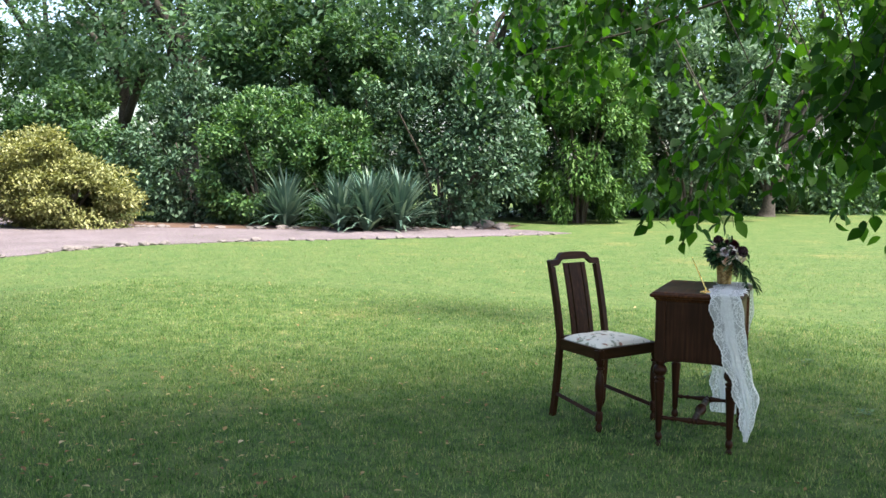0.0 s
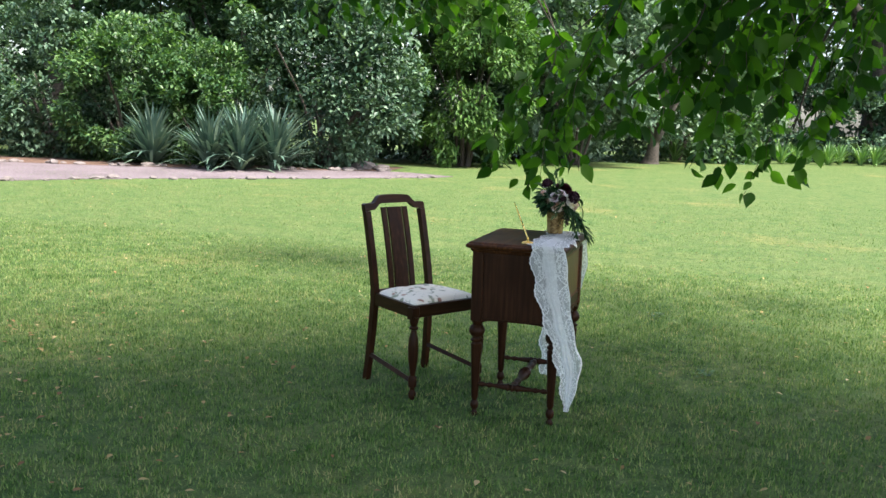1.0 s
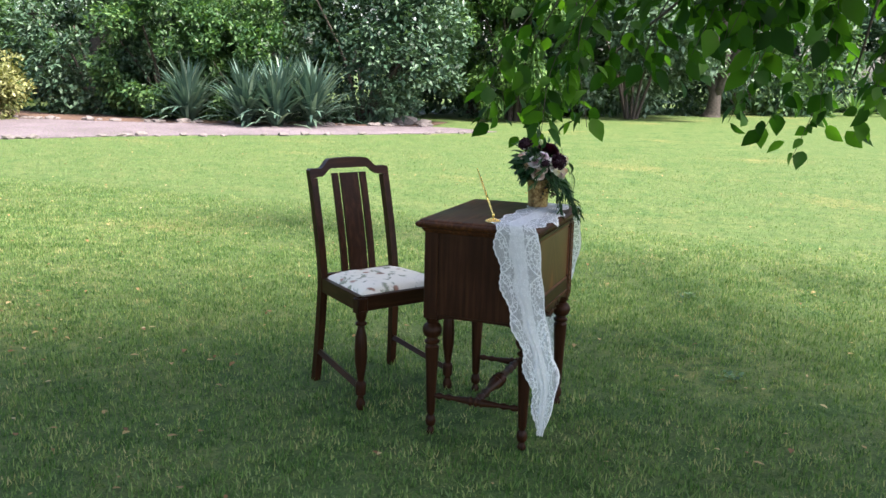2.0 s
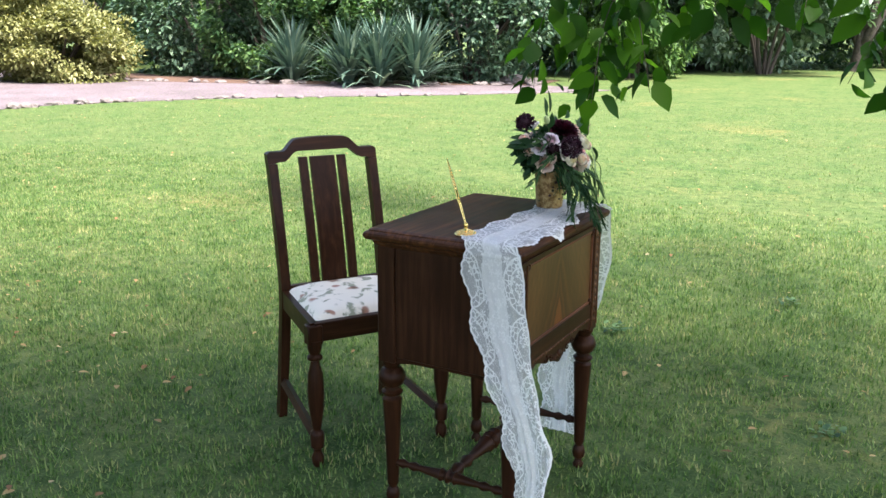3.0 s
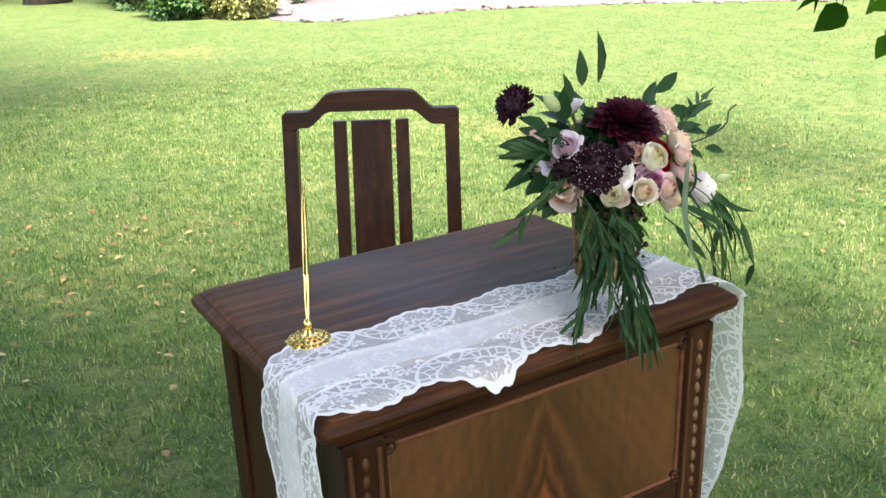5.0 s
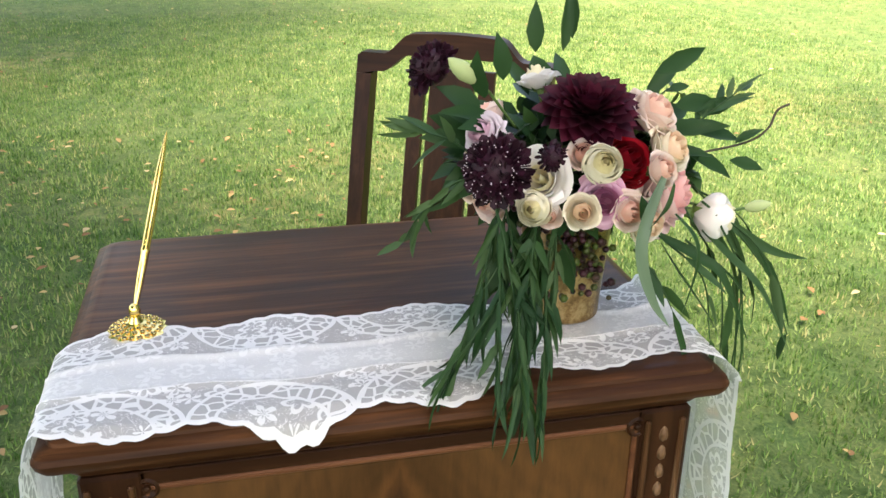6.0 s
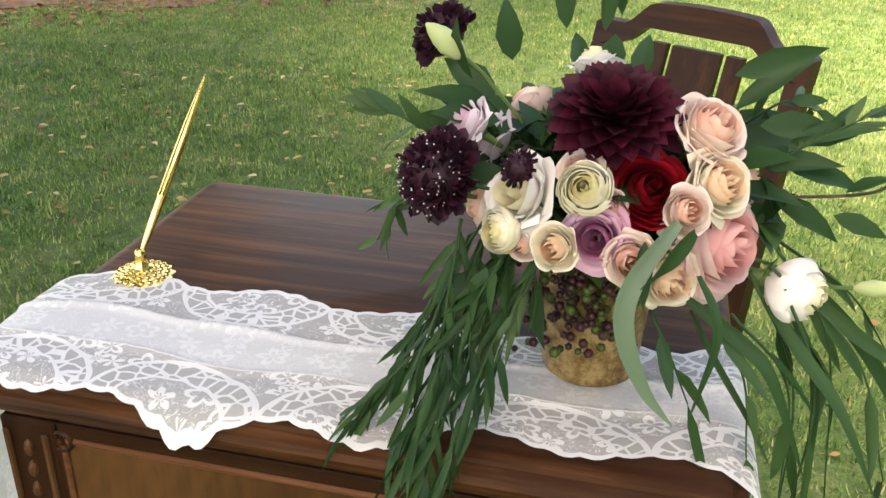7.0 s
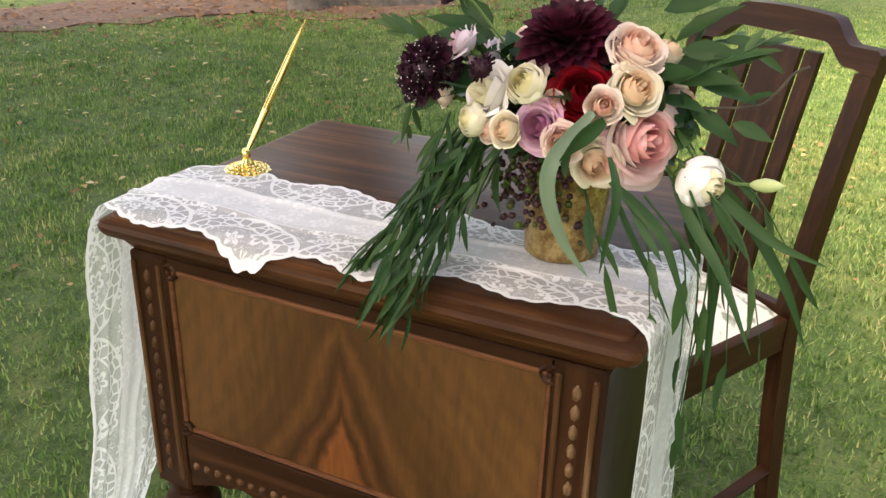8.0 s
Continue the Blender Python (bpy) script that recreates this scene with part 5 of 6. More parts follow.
def rose(name, label, p, R, kind, seed, layers=5, closed=0.0, tilt=0.0):
    q = random.Random(seed)
    geo = Geo()
    cut = 0
    layers += 3
    for l in range(layers):
        f = l / (layers - 1)
        cnt = 3 if f < 0.6 else 4 if f < 0.85 else 5
        rho, top = R * (0.14 + 0.80 * f), R * (0.56 - 0.50 * f ** 1.6)
        for k in range(cnt):
            a0 = 2 * math.pi * k / cnt + l * 1.1 + q.uniform(-.25, .25)
            span, ph, roll, tall = (2 * math.pi / cnt) * q.uniform(1.15, 1.45), q.uniform(0, 6), q.uniform(0.6, 1.4), q.uniform(-.06, .06)

            def at(u, v, a0=a0, span=span, rho=rho, top=top + tall * R, roll=roll, ph=ph, f=f):
                w = 2 * u - 1
                rise = math.sin(v * math.pi / 2)
                rr = R * 0.14 + (rho - R * 0.14) * rise ** 0.75 + R * 0.16 * (1 - f) * math.sin(math.pi * v) * (f > 0.1)
                zz = -0.72 * R + (top + 0.72 * R) * v
                curl = max(0.0, v - 0.66) / 0.34
                rr += R * 0.20 * roll * f * curl ** 2 * (1 - 0.9 * closed) - closed * 0.62 * rr * v ** 4
                zz -= R * (0.16 * roll * f * curl ** 2 * (1 - closed) + (0.21 - 0.19 * closed) * abs(w) ** 2.4 * v - 0.05 * math.sin(ph + 6 * u) * f * v) - closed * 0.35 * R * f * v
                ang = a0 + w * 0.5 * span * (0.5 + 0.5 * math.sin(min(1, v * 1.3) * math.pi / 2)) * (1 - 0.22 * curl ** 2)
                rr *= 1 + 0.07 * w + 0.03 * math.sin(ph + 9 * u) * f * curl
                return (rr * math.cos(ang), rr * math.sin(ang), zz)

            geo.sheet(at, 8, 9)
        if f < 0.45:
            cut = len(geo.f)
    inner, outer = PM[kind]
    ob = finish(name, geo, inner, bouquet, label, smooth="all", m=facing(p, tilt) @ Matrix.Translation((0, 0, -0.35 * R)))
    ob.data.materials.append(outer)
    idx = np.zeros(len(ob.data.polygons), np.int32)
    idx[cut:] = 1
    ob.data.polygons.foreach_set("material_index", idx)
    s = Geo()
    for k in range(5):
        a = 2 * math.pi * k / 5
        s.sheet(lambda u, v, a=a: ((0.2 + 0.5 * v) * R * math.cos(a) + (u - 0.5) * 0.45 * R * (1 - v) * -math.sin(a), (0.2 + 0.5 * v) * R * math.sin(a) + (u - 0.5) * 0.45 * R * (1 - v) * math.cos(a), -R * (0.78 - 0.3 * v * v)), 2, 3)
    s.tube([(0, 0, -R * 0.7), (0, 0, -R * 1.0), (0.002, 0, -R * 1.7)], [R * 0.22, R * 0.16, 0.0016], 7)
    finish("calyx", s, M_SEPAL, ob, smooth="all")
    return ob


def rel(x, y, z):
    return (x - VX, y - VY, z - DZ - 0.005)


BLOOM_SHAPE = {'rose': (5, 0.16), 'spray_rose': (4, 0.22), 'garden_rose': (7, 0.0), 'ranunculus': (6, 0.45), 'anemone': (2, 0.0), 'lisianthus': (3, 0.0)}   # rings of petals, how far closed
FRONT_BLOOMS = [
    ("rose", "deep red rose", "red", 0.235, 5.591, 0.961, 0.0275),
    ("rose", "blush pink rose", "blush", 0.205, 5.628, 0.998, 0.0265),
    ("rose", "cream blush rose", "cream", 0.230, 5.636, 0.968, 0.0235),
    ("spray_rose", "small peach spray rose", "blush", 0.255, 5.615, 0.956, 0.0165),
    ("garden_rose", "large ruffled pink garden rose", "pink", 0.220, 5.648, 0.922, 0.0375),
    ("rose", "pale peach rose", "blush", 0.263, 5.584, 0.921, 0.0179),
    ("spray_rose", "cream spray rose with peach heart", "cream", 0.271, 5.535, 0.927, 0.0165),
    ("ranunculus", "cream ranunculus", "ivory", 0.269, 5.551, 0.969, 0.0205),
    ("spray_rose", "small peach spray rose", "blush", 0.243, 5.567, 0.949, 0.0122),
    ("lisianthus", "mauve pink lisianthus", "mauve", 0.258, 5.560, 0.931, 0.0215),
    ("rose", "blush pink rose", "blush", 0.240, 5.545, 0.970, 0.0150),
    ("anemone", "open white anemone-like bloom", "white", 0.244, 5.503, 0.951, 0.0250),
    ("ranunculus", "cream ranunculus", "ivory", 0.254, 5.496, 0.927, 0.0185),
    ("spray_rose", "small peach spray rose", "blush", 0.252, 5.512, 0.918, 0.0122),
    ("lisianthus", "white lisianthus at the crown", "white", 0.113, 5.540, 1.013, 0.0179),
    ("rose", "pale peach rose", "cream", 0.246, 5.612, 0.901, 0.0225),
]
SIDE_BLOOMS = [
    ("lisianthus", "white lisianthus petals", "lilac", 0.206, 5.461, 0.984, 0.0188),
    ("rose", "blush pink rose", "blush", 0.187, 5.472, 0.917, 0.0254),
    ("lisianthus", "pale lilac lisianthus", "lilac", 0.175, 5.468, 0.966, 0.0226),
    ("rose", "cream blush rose", "cream", 0.140, 5.468, 0.945, 0.0179),
    ("spray_rose", "small blush rose", "blush", 0.215, 5.452, 0.935, 0.0132),
    ("rose", "blush rose behind", "blush", 0.110, 5.490, 0.975, 0.0207),
    ("rose", "cream rose behind", "cream", 0.090, 5.530, 0.955, 0.0207),
    ("rose", "blush rose behind", "blush", 0.090, 5.590, 0.975, 0.0207),
    ("rose", "cream rose behind", "cream", 0.130, 5.640, 0.980, 0.0207),
    ("rose", "blush rose behind", "blush", 0.140, 5.660, 0.940, 0.0207),
]
for k, (nm, lb, kind, x, y, z, R) in enumerate(FRONT_BLOOMS + SIDE_BLOOMS):
    rose(nm, lb, rel(x, y, z), R, kind, 100 + k, *BLOOM_SHAPE[nm])
rose("lisianthus", "closed white lisianthus", rel(.217, 5.700, .890), 0.029, "white", 150, 5, 0.6)

# burgundy dahlia: pointed petals in a spiral
PETAL = ([(-0.10, 0, 0), (0.10, 0, 0), (0.20, 0.42, 0.08), (0.19, 0.78, 0.09), (0, 1, 0.02), (-0.19, 0.78, 0.09), (-0.20, 0.42, 0.08), (0, 0.4, 0.0), (0, 0.72, 0.0)], [(0, 1, 2, 7), (7, 2, 3, 8), (8, 3, 4), (0, 7, 6), (7, 8, 5, 6), (8, 4, 5)])


def dahlia(p, R, seed):
    q = np.random.default_rng(seed)
    n = 120
    i = np.arange(n)
    a, pol = i * 2.399963, 0.12 + 1.55 * (i / n) ** 0.62
    d = np.stack([np.cos(a) * np.sin(pol), np.sin(a) * np.sin(pol), np.cos(pol)], 1)
    hint = np.stack([-np.cos(a) * np.cos(pol), -np.sin(a) * np.cos(pol), np.sin(pol)], 1) + q.normal(0, .12, (n, 3))
    ob = scatter("dahlia", PETAL, d * R * 0.12, frames_of(d, hint), (R * (0.45 + 0.52 * (i / n) ** 0.5) * q.uniform(.93, 1.07, n))[:, None], M_BURG, bouquet, "dark burgundy dahlia", smooth=True)
    ob.matrix_local = facing(p, 0.1)


dahlia(rel(.198, 5.563, .990), 0.045, 3)


def scabious(p, R, seed, n=260, pins=80):
    q = np.random.default_rng(seed)
    i = np.arange(n)
    a, pol = i * 2.399963, 1.75 * ((i + 0.5) / n) ** 0.55
    d = np.stack([np.cos(a) * np.sin(pol), np.sin(a) * np.sin(pol), np.cos(pol)], 1) + q.normal(0, .08, (n, 3))
    sc = R * (0.26 + 0.2 * (i / n)) * q.uniform(.8, 1.25, n)
    ob = scatter("scabious", PETAL, d * R * 0.66, frames_of(d, q.normal(size=(n, 3))), np.stack([sc * 1.5, sc, sc * 1.5], 1), M_SCAB, bouquet, "near-black scabious pincushion bloom")
    ob.matrix_local = facing(p)
    finish("core", Geo().lathe(pose(0, 0, 0), [(R * 0.02, R * 0.8), (R * 0.5, R * 0.62), (R * 0.78, R * 0.2), (R * 0.7, -R * 0.2), (R * 0.3, -R * 0.45), (R * 0.02, -R * 0.5)], 14), M_SCAB, ob, smooth="all")
    if pins:
        a, pol = q.uniform(0, 6.28, pins), np.arccos(q.uniform(0.15, 1, pins))
        d = np.stack([np.cos(a) * np.sin(pol), np.sin(a) * np.sin(pol), np.cos(pol)], 1)
        oct_ = ([(1, 0, 0), (-1, 0, 0), (0, 1, 0), (0, -1, 0), (0, 0, 1), (0, 0, -1)], [(0, 2, 4), (2, 1, 4), (1, 3, 4), (3, 0, 4), (2, 0, 5), (1, 2, 5), (3, 1, 5), (0, 3, 5)])
        scatter("stamens", oct_, d * R * 1.0, frames_of(d, q.normal(size=(pins, 3))), R * 0.026, M_PIN, ob)


scabious(rel(.262, 5.463, .965), 0.027, 5)
scabious(rel(.143, 5.437, 1.023), 0.024, 6, 160, 0)
scabious(rel(.212, 5.463, .955), 0.017, 7, 140, 30)
scabious(rel(.256, 5.511, .972), 0.012, 8, 80, 0)


def bud(p, axis, ln, r, mat, label):
    m = Matrix.Translation(p) @ Vector(axis).to_track_quat('Z', 'Y').to_matrix().to_4x4()
    ob = finish("bud", Geo().lathe(m, [(0.001, -0.002), (r * 0.7, ln * 0.12), (r, ln * 0.4), (r * 0.85, ln * 0.65), (r * 0.45, ln * 0.88), (0.0006, ln)], 10), mat, bouquet, label, smooth="all")
    finish("stalk", Geo().tube([m @ Vector((0, 0, 0)), m @ Vector((0, 0, -ln * 0.5)), Vector(p) * 0.6 + Vector((0, 0, 0.05))], [0.0016, 0.0014, 0.0012], 6), M_SEPAL, ob)


bud(rel(.195, 5.462, 1.022), (0.1, -0.6, 0.5), 0.033, 0.0082, M_BUD, "pale green lisianthus bud")
bud(rel(.200, 5.728, .892), (0.1, 1, 0.15), 0.026, 0.006, M_BUD, "slim green bud")

# trailing foliage: stems with narrow leaves
LONG = ([(0, 0, 0), (0.5, 0.22, 0.02), (0.5, 0.55, 0.0), (0.28, 0.82, -0.05), (0, 1, -0.12), (-0.28, 0.82, -0.05), (-0.5, 0.55, 0.0), (-0.5, 0.22, 0.02), (0, 0.3, -0.015), (0, 0.6, -0.03)],
        [(0, 1, 8), (8, 1, 2, 9), (9, 2, 3, 4), (0, 8, 7), (8, 9, 6, 7), (9, 4, 5, 6)])


def spray(pts, n, ln, wd, mat, seed, label, start=0.15, splay=0.45, down=0.6):
    q = np.random.default_rng(seed)
    pp = [np.array(rel(*p)) for p in path_points(pts, 8)]
    ob = finish("foliage_spray", Geo().tube(pp, [0.0013 - 0.0008 * i / len(pp) for i in range(len(pp))], 5), M_EUC, bouquet, label, smooth="all")
    t = np.linspace(start, 1, n) * (len(pp) - 1.001)
    j = t.astype(int)
    P = np.array(pp)
    pos = P[j] + (P[j + 1] - P[j]) * (t - j)[:, None]
    d = unit(P[j + 1] - P[j]) + q.normal(0, splay, (n, 3)) + np.array([0, 0, -down * 0.5])
    L = ln * q.uniform(0.6, 1.15, n)
    scatter("leaves", LONG, pos, frames_of(d, q.normal(0, .5, (n, 3)) + np.array([0.5, 0, 0.6])), np.stack([wd * q.uniform(.75, 1.2, n), L, L], 1), mat, ob, smooth=True)


DL = "trailing narrow-leaved green foliage"
for k in range(13):
    q = random.Random(200 + k)
    sx, sy, sz = 0.235 + q.uniform(-.03, .02), 5.50 + q.uniform(-.03, .03), 0.905 + q.uniform(-.02, .02)
    f = k / 12
    if k < 4:
        ex, ey, ez = 0.297 + q.uniform(-.01, .01), 5.398 + q.uniform(-.015, .03), 0.797
    else:
        ex, ey, ez = 0.314 + 0.024 * f + q.uniform(-.008, .01), 5.436 + 0.048 * f + q.uniform(-.01, .01), 0.812 - 0.030 * max(0, f - 0.5) / 0.5 + q.uniform(-.01, .01)
    spray([(sx, sy, sz), (sx + 0.02 + (ex - sx) * 0.3, (sy * 0.6 + ey * 0.4), sz * 0.55 + ez * 0.45 + 0.012), (ex, ey, max(ez, 0.795) if ex < 0.31 else ez)], 18, 0.048, 0.0054, M_EUC if k % 4 == 0 else M_FOL, 300 + k, DL, 0.05, 0.27, 0.45)
for k, pts in enumerate((((.235, 5.625, .885), (.255, 5.660, .850), (.262, 5.672, .79)), ((.235, 5.65, .88), (.248, 5.69, .84), (.25, 5.70, .75)), ((.22, 5.67, .91), (.235, 5.73, .86), (.25, 5.76, .78)), ((.23, 5.68, .90), (.24, 5.71, .83), (.25, 5.705, .70)),
                         ((.20, 5.67, .92), (.215, 5.715, .86), (.225, 5.735, .74)), ((.21, 5.66, .90), (.225, 5.70, .82), (.235, 5.705, .66)), ((.18, 5.68, .91), (.185, 5.73, .88), (.185, 5.765, .835)), ((.235, 5.60, .875), (.255, 5.615, .855), (.262, 5.63, .825)))):
    spray(pts, 3, 0.062, 0.0085, M_EUC if k % 2 == 0 else M_FOL, 330 + k, DL, 0.25, 0.22, 0.6)
for k, pts in enumerate((((.24, 5.49, .95), (.22, 5.445, .945), (.21, 5.42, .92)), ((.22, 5.47, .94), (.20, 5.42, .915), (.19, 5.40, .88)), ((.12, 5.62, .96), (.08, 5.66, .97), (.05, 5.68, .94)),
                         ((.14, 5.64, .97), (.12, 5.675, .99), (.10, 5.70, .98)), ((.19, 5.66, .965), (.185, 5.69, .985), (.18, 5.715, 1.0)), ((.20, 5.46, .96), (.21, 5.43, .98), (.20, 5.405, .985)))):
    spray(pts, 8, 0.042, 0.0075, M_EUC, 350 + k, "narrow green foliage sprig", 0.2, 0.45, 0.2)

# single broad leaves tucked among the blooms
BROAD = [((.197, 5.469, 1.008), (.25, -.25, .7), .075, .034), ((.177, 5.491, 1.018), (.1, -.15, 1), .07, .03), ((.162, 5.524, 1.038), (0, -.05, 1), .075, .026), ((.162, 5.549, 1.038), (0, .08, 1), .095, .020), ((.157, 5.559, 1.048), (0, -.06, 1), .09, .020),
         ((.172, 5.634, 1.018), (-.1, .9, .35), .10, .030), ((.177, 5.654, .988), (0, .9, .1), .075, .030), ((.257, 5.494, .903), (.35, -.2, -1), .085, .032), ((.252, 5.529, .893), (.3, .05, -1), .075, .030), ((.247, 5.479, .893), (.35, -.45, -.8), .08, .03), ((.26, 5.59, .935), (.5, .1, -1), .07, .018),
         ((.185, 5.672, .965), (.1, .9, -.1), .085, .032), ((.19, 5.668, .945), (.15, .8, -.35), .085, .030), ((.18, 5.675, .98), (0, .9, .3), .08, .026), ((.195, 5.71, .955), (.1, .8, .5), .05, .018), ((.198, 5.705, .94), (.2, .9, -.2), .06, .022)]


def broad_leaf(p, d, ln, wd, seed):
    q = np.random.default_rng(seed)
    hint = np.array([[0.8, -0.1, 0.75]]) + q.normal(0, .25, (1, 3))
    scatter("leaf", LEAF_NEAR, np.array([rel(*p)]), frames_of(np.array([d], float), hint), np.array([[wd, ln * 0.6, ln * 0.6]]), M_FOL, bouquet, smooth=True)


for k, row in enumerate(BROAD):
    broad_leaf(*row, 400 + k)
q = random.Random(31)
for k in range(70):
    a, up = k * 2.399963, q.uniform(-0.35, 0.75)
    d = (math.cos(a), math.sin(a), up)
    if d[0] > 0.3 and abs(d[1]) < 0.8 or d[1] > 0.45 and k % 3:
        continue
    broad_leaf((VX + 0.055 * d[0], VY + 0.085 * d[1], 0.955 + 0.05 * up), (d[0], d[1], up + q.uniform(-.3, .3)), q.uniform(.07, .11), q.uniform(.024, .042), 420 + k)
crown("inner_foliage", (-0.01, 0.0, 0.145), (0.062, 0.088, 0.048), 900, 0.028, M_FOL, bouquet, 60, seed=77, clump=0.3, template=LEAF_NEAR)
# long curved eucalyptus leaves that hang from the front and the side
def long_leaf(pts, wd, mat, turn):
    pp = [Vector(rel(x - 0.024, y + 0.018, z)) for x, y, z in path_points(pts, 6)]
    n, geo = len(pp) - 1, Geo()

    def at(u, v):
        i = min(int(u * n), n - 1)
        p = pp[i].lerp(pp[i + 1], u * n - i)
        d = (pp[i + 1] - pp[i]).normalized()
        side = d.cross(Vector((math.cos(turn), math.sin(turn), 0.25))).normalized()
        w = wd * 0.5 * math.sin(math.pi * min(1, u * 0.92 + 0.08) ** 0.8) ** 0.8
        return p + side * (2 * v - 1) * w + side.cross(d) * abs(2 * v - 1) * w * 0.3

    finish("leaf", geo.sheet(at, n, 4), mat, bouquet, "long curved eucalyptus leaf", smooth="all")


for k, (pts, wd) in enumerate((
        (((.285, 5.590, .950), (.303, 5.568, .915), (.308, 5.566, .885), (.306, 5.582, .845), (.300, 5.604, .815)), .013), (((.282, 5.606, .915), (.298, 5.617, .900), (.304, 5.620, .880), (.304, 5.616, .850), (.300, 5.612, .820)), .008),
        (((.285, 5.600, .945), (.302, 5.585, .930), (.305, 5.572, .912)), .015), (((.262, 5.604, .888), (.275, 5.640, .868), (.284, 5.660, .850), (.292, 5.690, .785)), .010), (((.245, 5.655, .882), (.262, 5.675, .862), (.278, 5.705, .830), (.285, 5.738, .770)), .011),
        (((.245, 5.665, .874), (.258, 5.685, .855), (.270, 5.700, .830), (.272, 5.704, .785)), .009), (((.23, 5.665, .900), (.235, 5.705, .870), (.238, 5.740, .850), (.236, 5.780, .838)), .010), (((.24, 5.660, .895), (.25, 5.690, .840), (.256, 5.700, .760), (.258, 5.704, .690)), .009),
        (((.262, 5.606, .880), (.270, 5.625, .850), (.276, 5.650, .815), (.282, 5.672, .780)), .009), (((.22, 5.670, .900), (.228, 5.715, .860), (.232, 5.752, .810), (.232, 5.775, .760)), .010))):
    long_leaf(pts, wd, (M_SILVER, M_EUC, M_EUC)[k % 3] if k < 3 else (M_EUC, M_FOL)[k % 2], 0.2 + 0.5 * (k % 3))
# twisting tendrils and berries
g = Geo()
for pts in (((.19, 5.67, .945), (.195, 5.72, .955), (.205, 5.735, .97), (.20, 5.745, .985), (.203, 5.755, .992)),):
    pp = path_points(pts, 6)
    g.tube([rel(*p) for p in pp], [0.0012] * len(pp), 5)
finish("tendril", g, M_TWIG, bouquet)
M_BERRY = leaf_mat("berry", [(0.1, (0.012, 0.005, 0.010)), (0.5, (0.05, 0.015, 0.02)), (0.75, (0.05, 0.08, 0.015)), (1.0, (0.11, 0.16, 0.03))], 0.3, 0.05, 40)
q = np.random.default_rng(9)
n = 200
bp = np.stack([0.040 + 0.016 * q.random(n), q.normal(-0.016, .024, n), 0.092 + q.normal(0, .026, n)], 1)
bp[:, 0] += 0.010 * (1 - (bp[:, 1] + 0.012) ** 2 / 0.0012)
bp[:, 2] = bp[:, 2].clip(0.03, 0.135)
ico = bmesh.new()
bmesh.ops.create_icosphere(ico, subdivisions=1, radius=1)
tmpl = ([tuple(v.co) for v in ico.verts], [tuple(v.index for v in f.verts) for f in ico.faces])
ico.free()
scatter("berry_cluster", tmpl, bp, frames_of(q.normal(size=(n, 3)), q.normal(size=(n, 3))), q.uniform(.0028, .0046, n)[:, None], M_BERRY, bouquet, "cluster of dark purple and green berries", smooth=True)["kind"] = "stuff"


# ---- street beyond the garden ----
M_CARPAINT = plain_mat("white_car_paint", (0.72, 0.72, 0.72), (0.78, 0.78, 0.78), 0.25, 3, 0, 0.0)
M_DARKPAINT = plain_mat("dark_car_paint", (0.03, 0.03, 0.035), (0.05, 0.05, 0.055), 0.25, 3, 0, 0.0)
M_GLASS = plain_mat("dark_window_glass", (0.02, 0.025, 0.03), (0.04, 0.045, 0.05), 0.08, 2, 0, 0.0)
M_TYRE = plain_mat("tyre_rubber", (0.015, 0.015, 0.015), (0.03, 0.03, 0.03), 0.8, 30)
M_RIM = plain_mat("alloy_rim", (0.4, 0.4, 0.42), (0.55, 0.55, 0.57), 0.3, 30, 0.8)
M_RENDER = plain_mat("white_render", (0.66, 0.65, 0.62), (0.78, 0.77, 0.74), 0.8, 3)
M_ROOF = plain_mat("roof_tile", (0.13, 0.125, 0.12), (0.22, 0.21, 0.20), 0.8, 6)
M_RED = plain_mat("red_awning", (0.40, 0.02, 0.025), (0.5, 0.03, 0.035), 0.6, 8)
M_ASPHALT = plain_mat("asphalt", (0.04, 0.04, 0.042), (0.065, 0.065, 0.067), 0.9, 25)
tagged(finish("road", Geo().prism([(-73, 14), (-42, 66), (-50, 70), (-81, 18)], 'Z', -0.05, 0.008), M_ASPHALT), "grey asphalt street beyond the garden", "road", kind="structure")


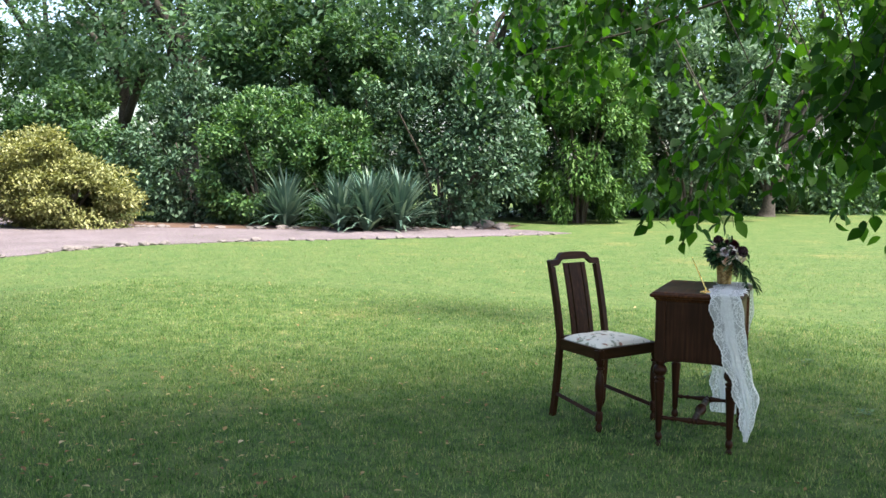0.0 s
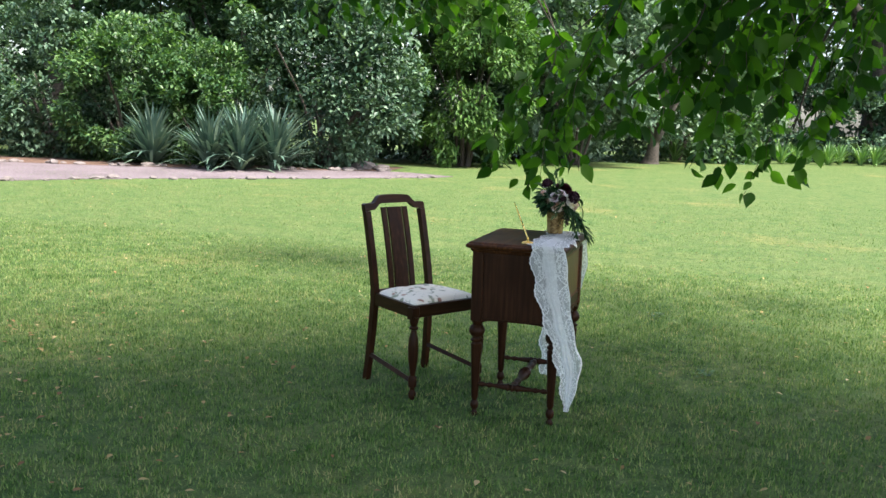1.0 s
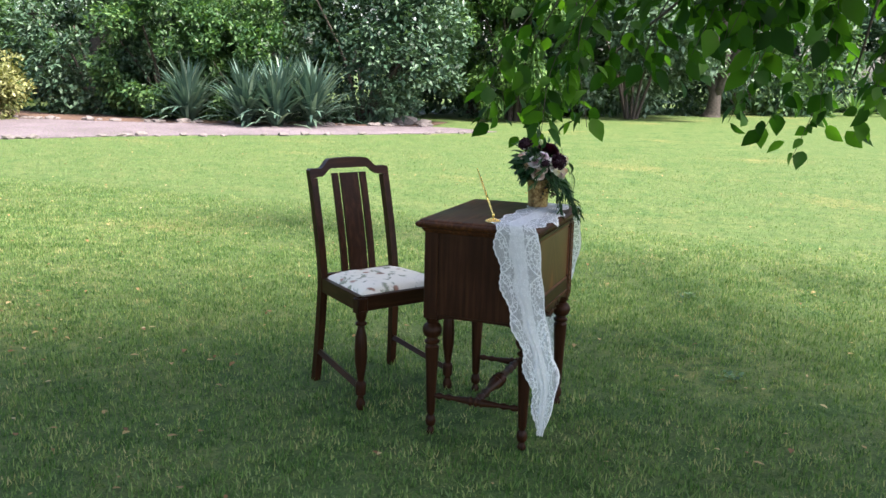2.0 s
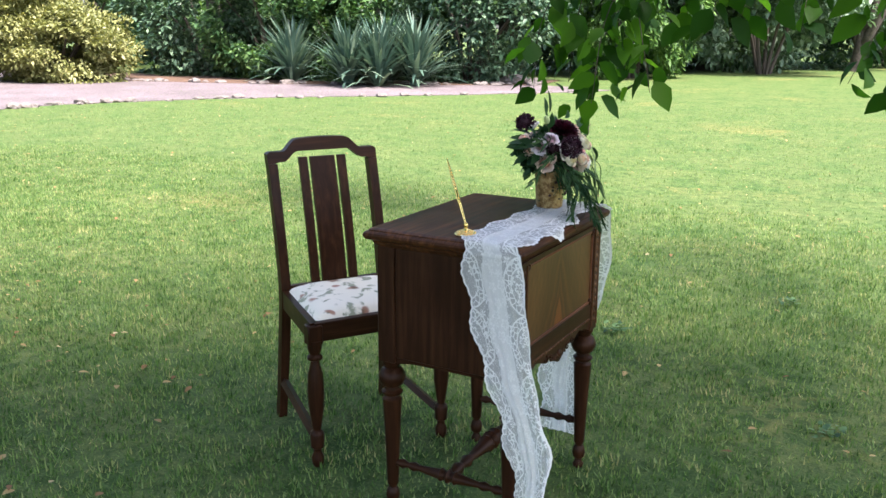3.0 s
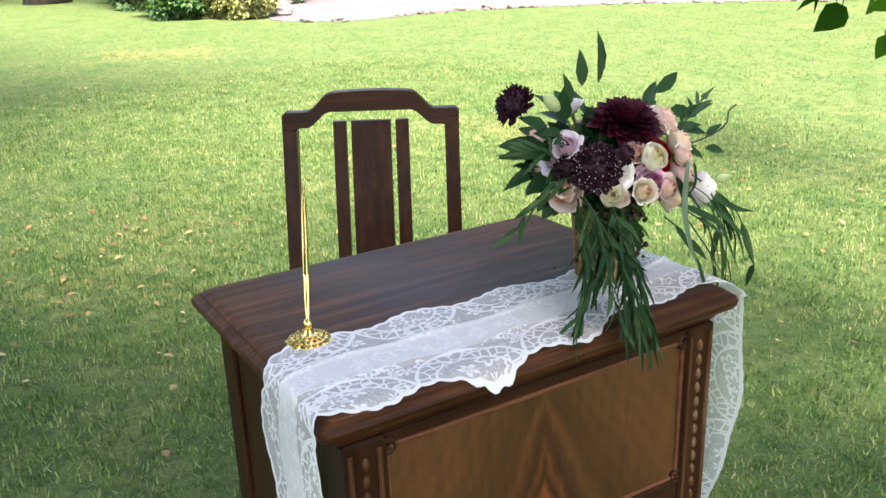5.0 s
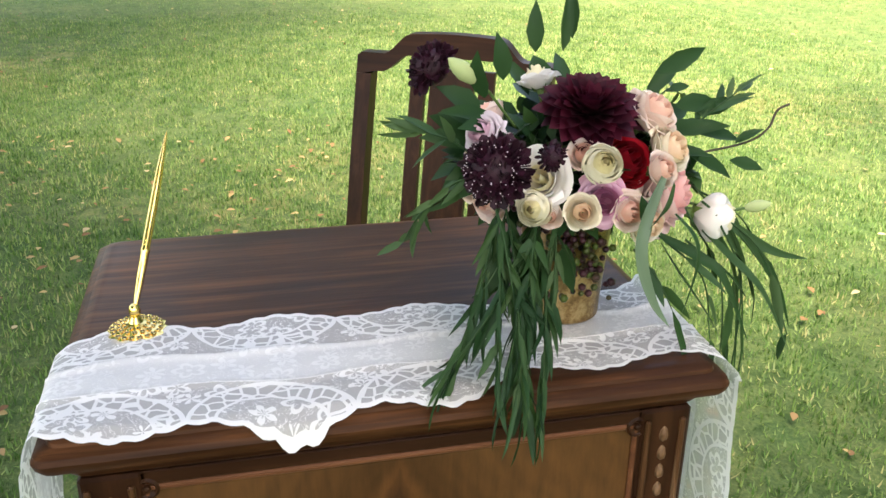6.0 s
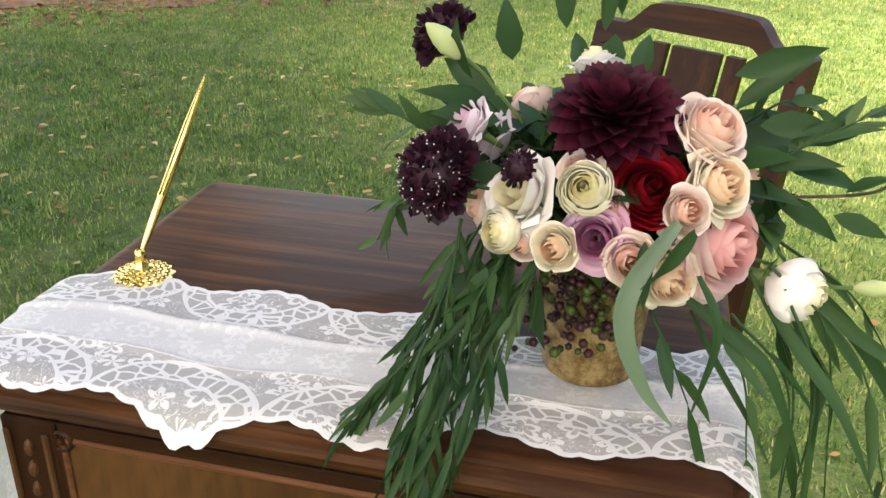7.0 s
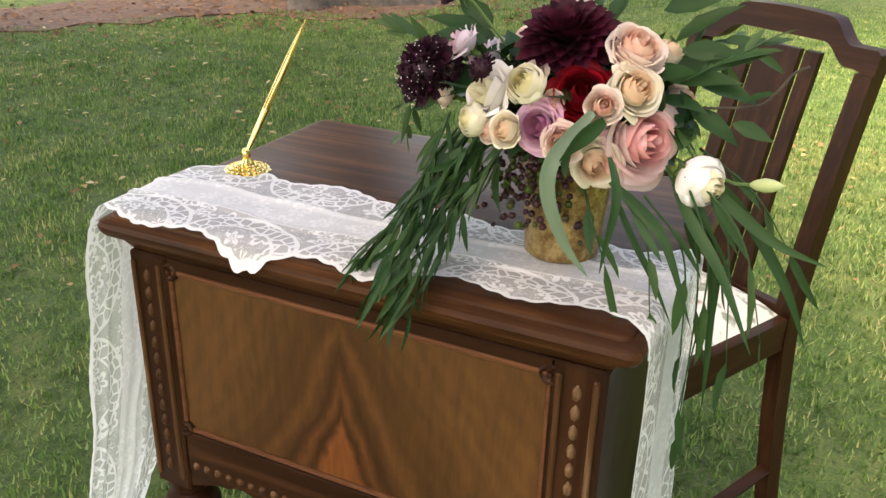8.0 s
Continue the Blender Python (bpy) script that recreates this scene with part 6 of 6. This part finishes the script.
def car(label, m, paint):
    ob = thing("parked_car", label, "car", m, "parked cars")
    side = [(-2.1, 0.35), (-2.15, 0.62), (-2.0, 0.82), (-1.0, 0.92), (1.5, 0.95), (2.05, 0.85), (2.15, 0.55), (2.1, 0.32), (1.7, 0.25), (-1.7, 0.25)]
    finish("body", Geo().prism(side, 'Y', -0.86, 0.86), paint, ob, smooth=True)
    cab = [(-1.15, 0.90), (-0.45, 1.40), (0.9, 1.43), (1.75, 0.93)]
    g = Geo()
    g.add([(x, s * (0.84 if z < 1 else 0.66), z) for s in (-1, 1) for x, z in cab], [(0, 1, 2, 3), (4, 5, 6, 7), (0, 1, 5, 4), (1, 2, 6, 5), (2, 3, 7, 6), (0, 3, 7, 4)])
    finish("windows", g, M_GLASS, ob)
    finish("roof", Geo().box(-0.5, 0.95, -0.67, 0.67, 1.40, 1.46, 0.02), paint, ob)
    for x in (-1.35, 1.35):
        for s in (-1, 1):
            w = finish("wheel", Geo().lathe(pose(x, s * 0.76, 0.31, 90), [(0.2, -0.1), (0.31, -0.09), (0.32, 0), (0.31, 0.09), (0.2, 0.1)], 20), M_TYRE, ob, smooth=True)
            finish("rim", Geo().lathe(pose(x, s * 0.77, 0.31, 90), [(0.05, -0.11), (0.2, -0.104), (0.2, 0.104), (0.05, 0.11)], 14), M_RIM, w)
    return ob


car("white parked car on the street", pose(-60.1, 41.6, 0.01, 0, 0, 59), M_CARPAINT)
car("white parked car on the street", pose(-63.0, 35.5, 0.01, 0, 0, 59), M_CARPAINT)
car("dark parked car on the street", pose(-66.6, 37.4, 0.01, 0, 0, 59), M_DARKPAINT)
house = thing("house", "white rendered street building with red awning", "house", pose(-72, 46, 0, 0, 0, 59))
finish("wall", Geo().box(-9, 9, 0, 7, 0, 4.2, 0.02), M_RENDER, house)
finish("roof", Geo().prism([(-9.4, 4.15), (9.4, 4.15), (7.5, 6.4), (-7.5, 6.4)], 'Y', -0.4, 7.4), M_ROOF, house)
finish("awning", Geo().prism([(-0.02, 2.9), (-0.02, 2.75), (-1.2, 2.35), (-1.2, 2.5)], 'X', -3.5, 3.5), M_RED, house, "red awning")
for x in (-7.2, -4.8, 4.8, 7.2, 0.0):
    w = finish("window", Geo().box(x - 0.7, x + 0.7, -0.05, 0.02, 0.9, 2.2, 0.01), M_GLASS, house)
    finish("frame", Geo().box(x - 0.78, x + 0.78, -0.04, 0.015, 0.82, 0.9, 0.01), M_RENDER, w)
tree("street tree beyond the path", (-32.3, 23.9, 0), 9, 3.2, 0.28, 9000, 0.28, M_LIGHTLEAF, 33, z0=6.5)
tree("street tree beyond the path", (-44, 22.0, 0), 10, 4.0, 0.3, 9000, 0.3, M_WOODS, 34, z0=6.5)
for k, (x, y) in enumerate(((-56, 20), (-54, 54), (-40, 44), (-30, 40), (-34, 8), (-28, 4))):
    shrub("dense green trees in the distance", (x, y, 3.0), (5.0, 4.0, 4.5), 9000, 0.4, M_WOODS, 140 + k, 60, 4)
